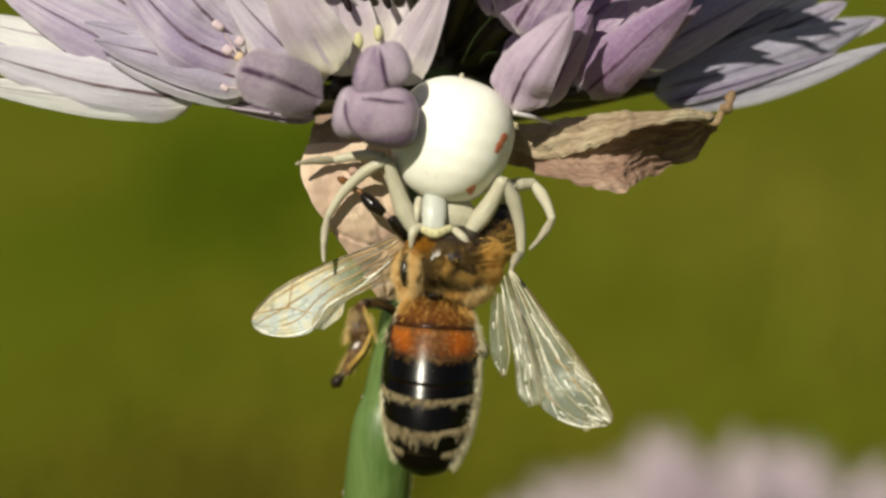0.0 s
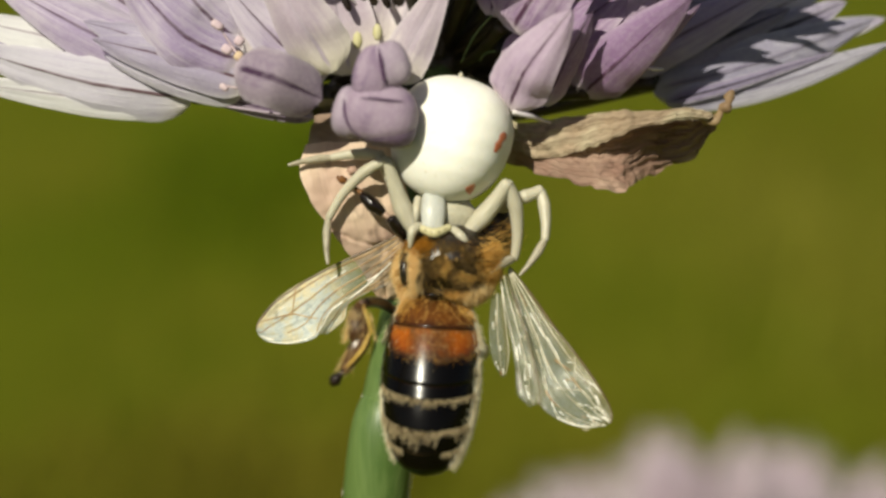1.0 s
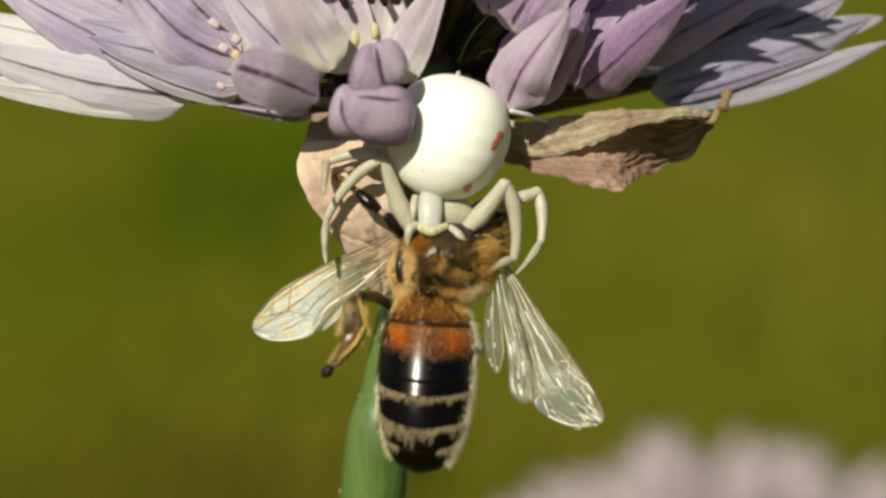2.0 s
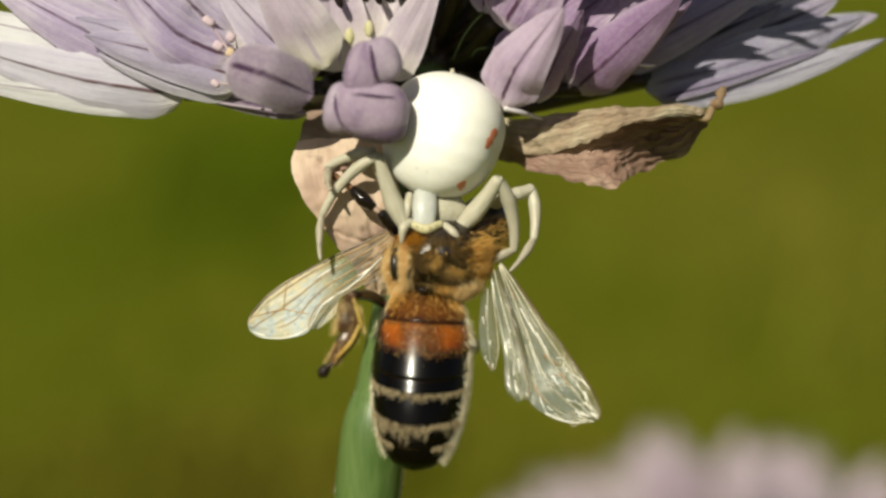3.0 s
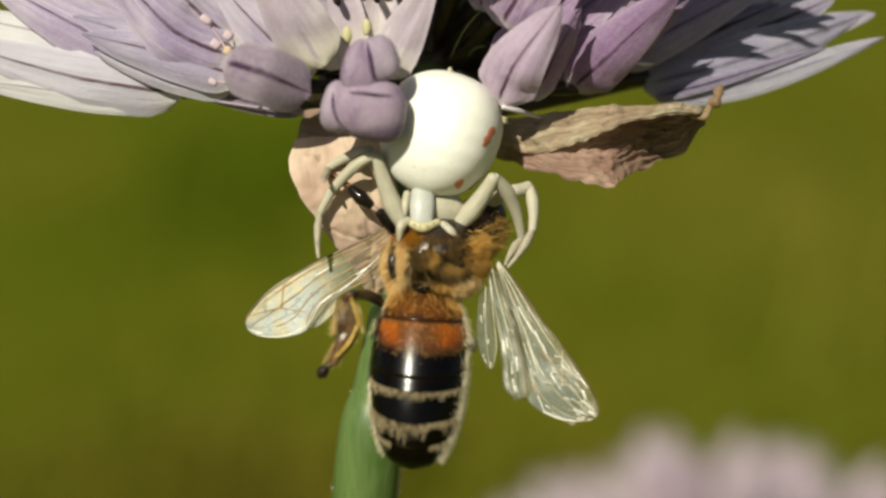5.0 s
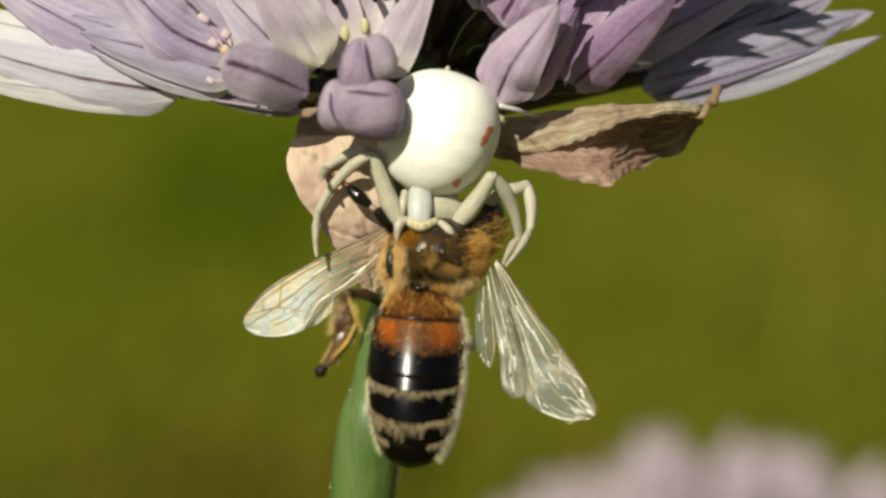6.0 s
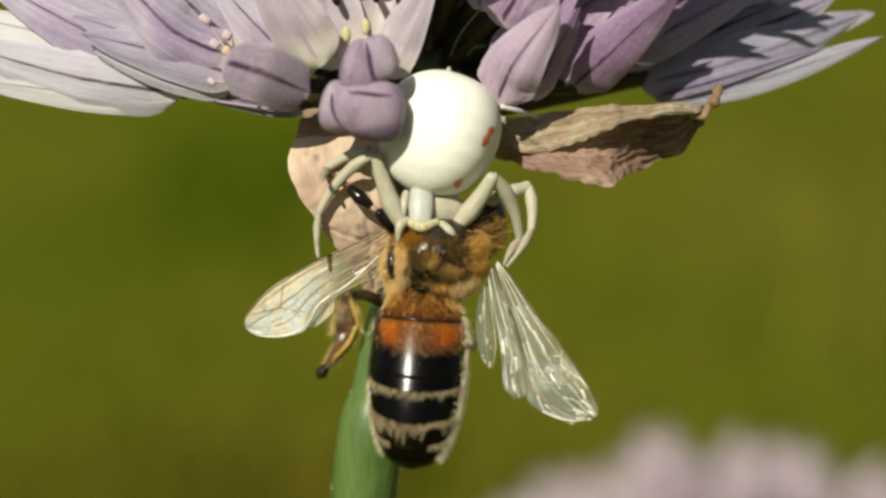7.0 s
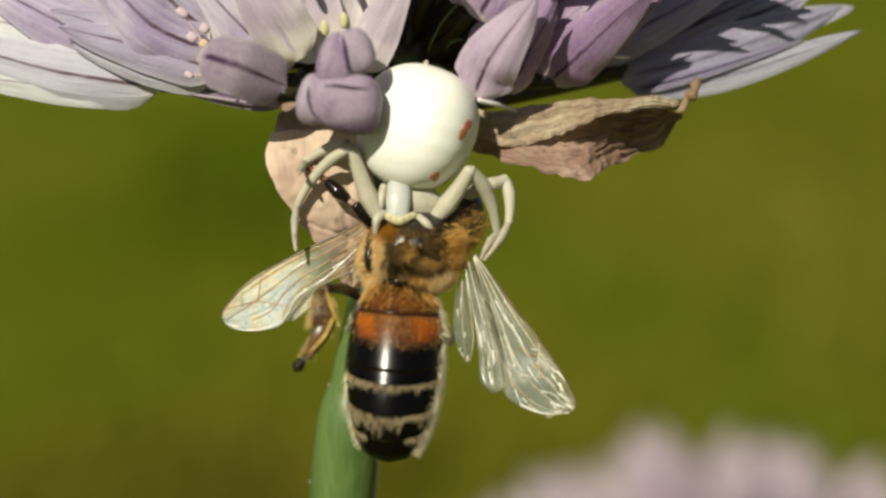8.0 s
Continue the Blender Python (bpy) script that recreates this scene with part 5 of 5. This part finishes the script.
    def rim(r):
        while True:
            d = V(r.gauss(0, 1), r.gauss(0, 0.45), r.gauss(0, 1)).normalized()
            if d.z < 0.55 and noise.noise(d * 2.3) > -0.25:
                return back(d), turn @ d * 0.8 + V(0.2 * d.x, 0, -0.5)
    tagged(part("fur", hairs(rng, 2200, rim, 0.42, 0.013), M_HAIR, thorax, "golden fur"), kind="stuff")
    tuft(V(0.14, -3.60, -0.74), 1.5, 1.15, 4200, 0.24, M_HAIRSHORT, V(0.1, -0.1, -0.8), "short olive-brown fur", patchy=-0.12)
    tuft(V(-0.64, -3.60, -0.69), 0.3, 0.8, 600, 0.26, M_HAIRSHORT, V(-0.1, -0.1, -0.8), "olive-brown fur")
    tuft(V(0.09, -3.70, -0.69), 0.35, 0.45, 420, 0.24, M_HAIR, V(0, -0.1, -0.8), "golden fur")
    tuft(V(1.00, -3.50, -0.98), 0.55, 0.28, 350, 0.28, M_HAIR, V(0.3, -0.1, -0.6), "golden fur", lean=15, patchy=-0.1)
    tuft(V(-1.17, -3.40, -0.81), 0.24, 0.85, 1900, 0.34, M_HAIRTAN, V(-0.2, -0.1, -0.7))
    tuft(V(-1.93, -2.60, -1.13), 0.22, 0.8, 900, 0.40, M_HAIRTAN, V(-0.5, -0.1, -0.7))
    tuft(V(-1.73, -2.80, -2.09), 0.5, 0.35, 1700, 0.55, M_HAIRTAN, V(-0.4, -0.2, -0.9), "long pale fur")
    tuft(V(-0.93, -3.20, 0.22), 0.5, 0.3, 900, 0.34, M_HAIRDARK, V(-0.2, -0.2, -0.6), "golden brown fur")
    tuft(V(0.38, -3.30, -1.89), 0.8, 0.15, 350, 0.3, M_HAIR, V(0, -0.2, -0.9), "golden fur")
    tuft(V(1.54, -2.80, -1.95), 0.8, 0.35, 1700, 0.45, M_HAIRTAN, V(0.45, -0.2, -0.8), "long pale fur", lean=25)
    tuft(V(2.13, -2.40, -1.14), 0.5, 0.4, 600, 0.36, M_HAIR, V(0.8, -0.2, -0.2), "golden fur")
    tuft(V(2.03, -2.40, -0.22), 0.5, 0.4, 500, 0.42, M_HAIR, V(0.9, -0.25, 0.35), "golden fur", lean=25)
    tuft(V(1.98, -2.40, -0.70), 0.6, 0.5, 250, 0.34, M_HAIRDARK, V(0.8, -0.2, 0.1), "reddish brown fur")
    tuft(V(1.15, -2.90, -0.89), 0.8, 0.7, 600, 0.26, M_HAIRSHORT, V(0.4, -0.1, -0.5), "dark brown fur")
    tuft(V(1.30, -2.90, -0.70), 0.5, 0.7, 350, 0.24, M_HAIRBLACK, V(0.4, -0.1, -0.5), "dark fur")
    tuft(V(-0.33, -3.60, -1.33), 0.7, 0.25, 500, 0.26, M_HAIRBLACK, V(0, -0.1, -0.8), "dark fur")
    tuft(V(-0.36, -3.20, -2.08), 0.6, 0.14, 200, 0.42, M_HAIRBLACK, V(0, -0.5, -0.6), "dark bristles")
    tuft(V(0.43, -3.60, -0.64), 0.8, 0.3, 420, 0.24, M_HAIRBLACK, V(0.1, -0.1, -0.8), "dark fur", lean=30)
    part("scutellum", egg(V(-0.36, -3.30, -1.96), (0.40, 0.26, 0.17), lambda d: 1 + 0.12 * noise.noise(d * 3), 24, 14), M_POLISH, thorax, "glossy dark scutellum")
    part("waist", egg(V(-0.24, -1.90, -2.22), (0.9, 0.8, 0.6), None, 20, 12), M_CHITIN, bee)
    part("wing_socket", egg(V(-1.61, -3.00, -0.94), (0.22, 0.40, 0.62), None, 20, 14), M_THORAX, thorax, "glossy black shoulder")
    hc, hr = V(2.08, -0.70, 0.77), (1.15, 1.35, 1.45)
    head = part("head", egg(hc, hr, None, 32, 24, Matrix.Rotation(radians(28), 3, "Y")), M_THORAX, bee, "dark furry head", at=hc)

    def face(r):
        d = V(r.gauss(0, 1), r.gauss(0, 1), r.gauss(0, 1)).normalized()
        while d.z > 0.3 - 0.2 * d.x:
            d = V(r.gauss(0, 1), r.gauss(0, 1), r.gauss(0, 1)).normalized()
        return hc + V(d.x * hr[0], d.y * hr[1], d.z * hr[2]), d * 0.6 + V(0.7, -0.1, 0.35)
    tagged(part("fur", hairs(rng, 1300, face, 0.5, 0.014), M_HAIR, head, "tan fur"), kind="stuff")
    tagged(part("fur", hairs(rng, 900, face, 0.36, 0.016), M_HAIRSHORT, head, "short brown fur"), kind="stuff")
    part("eye", egg(V(2.71, -0.30, 1.39), (0.42, 0.6, 0.85), None, 20, 14), M_CHITIN, head, "black compound eye")
    # forelegs reaching up past the spider
    fore = part("foreleg", tube([V(-1.61, -1.90, 0.56), V(-1.94, -2.30, 0.90), V(-2.20, -2.50, 1.28)], [0.25, 0.28, 0.24], 12, 12), M_POLISH, bee, "black foreleg")
    part("joint", tube([V(-2.22, -2.45, 1.28), V(-2.41, -2.50, 1.42), V(-2.59, -2.45, 1.57)], [0.1, 0.12, 0.1], 10, 8), M_BRACT, fore, "amber joint")
    part("tibia", tube([V(-2.56, -2.45, 1.55), V(-2.99, -2.50, 1.88), V(-3.43, -2.40, 2.30)], [0.2, 0.33, 0.2], 12, 14), M_POLISH, fore)
    part("tarsus", tube([V(-3.46, -2.40, 2.37), V(-3.68, -2.30, 2.54), V(-4.17, -2.15, 2.89)], [0.12, 0.1, 0.07], 8, 8), M_AMBER, fore)
    stump = part("leg_stump", egg(V(1.57, -1.30, -4.44), (0.26, 0.3, 0.36), lambda d: 1 + 0.3 * noise.noise(d * 2), 16, 12), M_CHITIN, bee)

    def stump_hair(r):
        d = V(r.gauss(0, 1), r.gauss(0, 1), r.gauss(0, 1)).normalized()
        return V(1.62, -1.30, -4.35) + d * 0.28, d * 0.5 + V(0.3, -0.1, -0.8)
    tagged(part("leg_hair", hairs(rng, 420, stump_hair, 0.36, 0.016), M_HAIRPALE, stump, "pale leg hair"), kind="stuff")
    # wings: each a film with raised veins, hinged at its root
    def wing(name, lead, trail, fold, label, bee=bee, nu=20, nv=44, veins=((0.04, 0.0, 1.0, 0.055),), glints=0):
        root = (lead[0] + trail[0]) * 0.5
        rows = sheet(lead, trail, nu, nv, fold)
        w = part(name, loft(rows), M_WING if lead[0].x > 0 else M_WINGL, bee, label, at=root)
        wr = random.Random(len(name) + nv)
        lines = [(*v, M_GLINT if v[0] == (0.97, 0.97) else M_BEELEG if v[2] - v[1] == 1 else M_VEIN if lead[0].x < 0 else M_VEINCLEAR, "vein") for v in veins]
        # short raised strips scattered as sun glints, mostly by their pale colour
        for _ in range(glints):
            t, s0, ln = wr.uniform(0.08, 0.95), wr.uniform(0.10, 0.90), wr.uniform(0.03, 0.11)
            lines.append(((t, min(max(t + wr.gauss(0, 0.06), 0.03), 0.97)), s0, min(s0 + ln, 0.98), wr.uniform(0.025, 0.06), wr.choice((M_GLINT, M_GLINT, M_VEINCLEAR, M_VEIN)), "ridge"))
        for t, s0, s1, r, mat, kind in lines:
            t0, t1 = t if isinstance(t, tuple) else (t, t)
            pts = []
            for k in range(7):
                s = s0 + (s1 - s0) * k / 6
                i, f = min(int(s * nv), nv - 1), min(t0 + (t1 - t0) * k / 6, 0.99)
                row, nxt = rows[i], rows[i + 1]
                j = min(int(f * nu), nu - 1)
                g = f * nu - j
                h = s * nv - i
                p = row[j].lerp(row[j + 1], g).lerp(nxt[j].lerp(nxt[j + 1], g), h)
                pts.append(p + V(0, -0.02, 0))
            part(kind, tube(pts, [r * 0.7, r * 0.6, r * 0.35], 6, 18 if kind == "vein" else 8), mat, w)
        return w
    ribs = lambda s, t: 0.012 * math.sin(t * 22 + 2 * s) * min(1, 3 * s) + 0.03 * math.sin(s * 13 + 4 * t) + 0.05 * noise.noise(V(s * 5, t * 4, 1))
    fore_l = wing("forewing", [V(-1.17, -1.60, 1.00), V(-2.06, -1.50, 0.61), V(-3.29, -1.40, 0.05), V(-4.39, -1.40, -0.34), V(-5.49, -1.40, -0.83), V(-6.60, -1.40, -1.37), V(-7.45, -1.45, -1.94), V(-7.98, -1.50, -2.50), V(-8.22, -1.60, -2.81), V(-8.29, -1.60, -3.08)],
                  [V(-1.51, -1.70, 0.51), V(-2.41, -1.90, -0.71), V(-3.50, -2.00, -1.63), V(-4.47, -2.10, -2.16), V(-5.29, -2.10, -2.79), V(-5.63, -2.10, -3.52), V(-6.42, -2.00, -3.77), V(-7.21, -1.90, -3.77), V(-7.85, -1.80, -3.63), V(-8.21, -1.65, -3.35)],
                  ribs, "veined wing spread out, its film whitened as by sun glare", glints=5, veins=((0.02, 0, 1, 0.07), ((0.1, 0.12), 0, 0.62, 0.05), ((0.3, 0.4), 0, 0.8, 0.05),
                                                                ((0.5, 0.72), 0, 0.7, 0.05), ((0.72, 0.95), 0.02, 0.55, 0.045), ((0.05, 0.42), 0.55, 0.62, 0.04),
                                                                ((0.4, 0.8), 0.62, 0.5, 0.04), ((0.42, 0.1), 0.62, 0.84, 0.04), ((0.4, 0.6), 0.8, 0.97, 0.03), ((0.97, 0.97), 0.1, 0.97, 0.04)))
    hind_l = wing("hindwing", [V(-1.57, -1.40, 0.27), V(-2.31, -1.20, -0.59), V(-3.30, -1.10, -1.40), V(-4.53, -1.10, -2.07), V(-5.36, -1.20, -2.73), V(-5.59, -1.40, -3.46)],
                  [V(-1.67, -1.30, -0.71), V(-2.31, -1.40, -1.45), V(-3.28, -1.60, -1.79), V(-4.17, -1.80, -2.24), V(-4.39, -1.80, -2.90), V(-5.18, -1.60, -3.50)], ribs, "hind wing, its film whitened as by sun glare", nv=20,
                  veins=((0.05, 0, 1, 0.05), ((0.4, 0.55), 0, 0.9, 0.04), ((0.7, 0.9), 0.1, 0.8, 0.04)))
    deep = lambda s, t: (0.085 * math.sin(t * 27 + 1.5 * s) + 0.05 * math.sin(t * 51)) * min(1, 2.5 * s) * (1 - 0.25 * s) + 0.07 * math.sin(s * 21 + 4 * t)
    fore_r = wing("forewing", [V(2.90, -1.80, -0.80), V(3.46, -1.90, -1.44), V(4.09, -2.00, -2.31), V(4.66, -2.10, -3.13), V(5.28, -2.30, -3.90), V(5.88, -2.40, -4.67), V(6.42, -2.50, -5.43), V(6.84, -2.70, -6.12), V(7.12, -2.80, -6.68), V(7.23, -2.90, -7.11), V(7.13, -2.95, -7.39)],
                  [V(2.80, -1.90, -1.05), V(3.01, -2.10, -2.16), V(3.34, -2.30, -3.37), V(3.66, -2.60, -4.80), V(3.89, -2.90, -5.98), V(4.17, -3.10, -6.68), V(4.81, -3.20, -7.20), V(5.45, -3.20, -7.46), V(6.08, -3.10, -7.57), V(6.62, -3.00, -7.53), V(6.95, -3.00, -7.48)],
                  deep, "clear veined wing hanging down", glints=52, veins=((0.015, 0, 1, 0.07), ((0.12, 0.14), 0, 0.62, 0.05), ((0.3, 0.34), 0, 0.85, 0.05), ((0.5, 0.6), 0, 0.9, 0.05),
                                                                 ((0.7, 0.85), 0, 0.85, 0.045), ((0.06, 0.4), 0.48, 0.58, 0.04), ((0.34, 0.62), 0.6, 0.5, 0.035),
                                                                 ((0.2, 0.3), 0.62, 0.98, 0.03), ((0.45, 0.5), 0.75, 0.98, 0.03), ((0.97, 0.97), 0.6, 0.99, 0.06)))
    part("wing_nub", egg(V(6.08, -3.15, -7.56), (0.2, 0.05, 0.17), lambda d: 1 + 0.3 * noise.noise(d * 2), 12, 8), M_WING, fore_r)
    hind_r = wing("hindwing", [V(2.74, -2.30, -1.09), V(3.18, -2.60, -2.39), V(3.65, -2.90, -3.82), V(4.02, -3.20, -5.24), V(4.20, -3.30, -6.28), V(4.00, -3.40, -6.58)],
                  [V(2.42, -2.30, -1.23), V(2.60, -2.70, -2.62), V(2.92, -3.10, -4.05), V(3.08, -3.30, -5.23), V(3.17, -3.40, -6.17), V(3.67, -3.50, -6.67)], deep, "crumpled clear hind wing", glints=9, nv=26,
                  veins=((0.04, 0, 1, 0.04), ((0.4, 0.5), 0, 0.95, 0.04), ((0.85, 0.8), 0, 0.9, 0.04)))
    flap_r = wing("wing_lobe", [V(2.57, -2.20, -1.92), V(2.78, -2.40, -3.60), V(2.87, -2.50, -4.52), V(2.66, -2.50, -5.48)],
                  [V(2.10, -2.20, -1.90), V(1.98, -2.50, -3.60), V(2.14, -2.60, -4.75), V(2.50, -2.50, -5.48)], lambda s, t: 0.05 * math.sin(3.1 * t), "small clear wing lobe", nv=16, nu=10, glints=8, veins=(((0.5, 0.6), 0, 0.9, 0.04), (0.04, 0, 0.95, 0.04)))
    # hind leg with its pollen basket
    hip = V(-3.22, -5.30, -2.29)
    leg = part("hind_leg", tube([V(-2.09, -1.90, -2.70), V(-2.68, -3.10, -2.32), V(-3.22, -5.15, -2.25)], [0.2, 0.25, 0.2], 12, 14), M_CHITIN, bee, "black upper hind leg")
    part("tibia", tube([V(-3.29, -5.30, -2.25), V(-3.49, -5.10, -2.82), V(-3.45, -5.10, -3.47), V(-3.26, -5.00, -3.84)], [0.2, 0.40, 0.48, 0.37], 14, 16, 0.4), M_HINDLEG, leg, "brown flattened tibia", at=hip)
    part("tibia_edge", tube([V(-3.24, -5.45, -2.38), V(-3.03, -5.55, -2.98), V(-2.89, -5.45, -3.49)], [0.035, 0.055, 0.045], 8, 12), M_GOLD, leg, "golden shining leg edge", at=hip)
    part("basitarsus", tube([V(-3.23, -5.00, -3.75), V(-3.53, -5.10, -4.21), V(-4.00, -5.00, -5.10)], [0.34, 0.38, 0.2], 12, 14, 0.5), M_HINDLEG, leg, "red-brown tarsus", at=hip)
    part("tarsus_edge", tube([V(-2.98, -5.40, -3.49), V(-3.28, -5.45, -4.19), V(-3.88, -5.35, -4.88)], [0.05, 0.06, 0.03], 8, 12), M_GOLD, leg, "golden shining leg edge", at=hip)
    part("claw", tube([V(-4.02, -5.00, -5.10), V(-4.29, -5.00, -5.36), V(-4.51, -4.90, -5.67)], [0.13, 0.12, 0.22, 0.26, 0.12], 10, 16), M_CHITIN, leg, "", at=hip)

    def brush(r):
        s = r.random()
        if r.random() < 0.5:
            p = V(-3.59, -5.20, -2.36).lerp(V(-3.95, -5.20, -3.83), s)
            return p + V(r.gauss(0, 0.09), r.gauss(0, 0.1), 0), V(-0.8, 0, -0.9)
        if r.random() < 0.6:
            return V(-3.01, -5.30, -2.58).lerp(V(-2.78, -5.30, -3.70), s), V(0.35, -0.2, -0.9)
        return V(-3.85, -5.20, -4.16).lerp(V(-4.24, -5.10, -4.98), s), V(-0.7, 0, -0.9)
    def down_hair(r):
        s = r.random()
        p = V(-3.32, -5.65, -2.40).lerp(V(-3.37, -5.70, -3.76), s) if r.random() < 0.55 else V(-3.33, -5.40, -3.87).lerp(V(-4.03, -5.30, -5.08), s)
        return p + V(r.gauss(0, 0.22), 0, r.gauss(0, 0.08)), V(-0.3, -0.25, -1)
    tagged(part("leg_hair", hairs(rng, 130, down_hair, 0.26, 0.013), M_HAIRTAN, leg, "golden leg hair", at=hip), kind="stuff")
    tagged(part("leg_hair", hairs(rng, 500, brush, 0.28, 0.015), M_HAIRTAN, leg, "pale leg hair", at=hip), kind="stuff")

    def hinge(ob, turns):
        """Swings ob in the picture's plane about its pivot; turns: (seconds, degrees)."""
        base = Matrix.Translation(ob.location)
        MOVES.append((ob, [(t, base @ pose(0, 0, 0, 0, d, 0)) for t, d in turns]))
    for w in (fore_l, hind_l):
        hinge(w, [(0, 0), (0.6, 0), (0.8, -0.3), (1.0, -3.2), (1.5, -3.0), (3.0, -3.5), (8.0, -3.4)])
    for w in (fore_r, hind_r, flap_r):
        hinge(w, [(0, 0), (1.0, 0), (1.5, 1.7), (3.0, 0.9), (4.5, 0.8), (8.0, 0.5)])
    hinge(leg, [(0, 0), (1.0, 0.8), (1.5, 4.2), (3.0, 2.3), (3.5, 1.9), (8.0, 1.0)])
    MOVES.append((bee, [(t, TILT @ Matrix.Translation((home + V(x, 0, z)) * MM)) for t, x, z in
                        ((0, 0, 0), (1.0, 0.02, -0.02), (1.5, -0.04, 0.01), (3.0, -0.02, 0.05), (8.0, 0, 0.03))]))


# ---- far chive heads ----
def build_far_flowers():
    sets = tepal_set("far", M_FAR)
    rng = random.Random(5)
    for c, size, seed in ((V(17.2, 125.00, -44.8), 0.90, 0.7), (V(30.2, 118.00, -39.4), 0.93, 0.0), (V(44.85, 130.00, -43.12), 0.97, 1.3)):
        foot = root_of(c)
        head = thing("chive_flower", foot, "pale pink chive flower head farther off", "flower", "chive heads behind")
        part("stem", tube([foot, c.lerp(foot, 0.5) + V(3, 0, 0), c], [1.8, 1.7, 1.4], 14, 24), M_STEM, head)
        for k in range(90):
            z = -0.25 + 1.25 * (k + 0.5) / 90
            a = k * 2.39996 + seed
            r = math.sqrt(max(0, 1 - z * z))
            d = V(r * math.cos(a), r * math.sin(a), z * 0.85)
            b = c + d * 7.0 * size
            make_floret(head, c, b, b + d.normalized() * rng.uniform(6.5, 15.5) * size, rng.uniform(0, 60), "slim" if k % 3 else "bell", sets, M_FARSTALK)


build_ground()
build_grass()
build_flower()
build_bracts()
build_spider()
build_bee()
build_far_flowers()


def motions():
    for ob, rows in MOVES:
        walk(ob, rows)


motions()
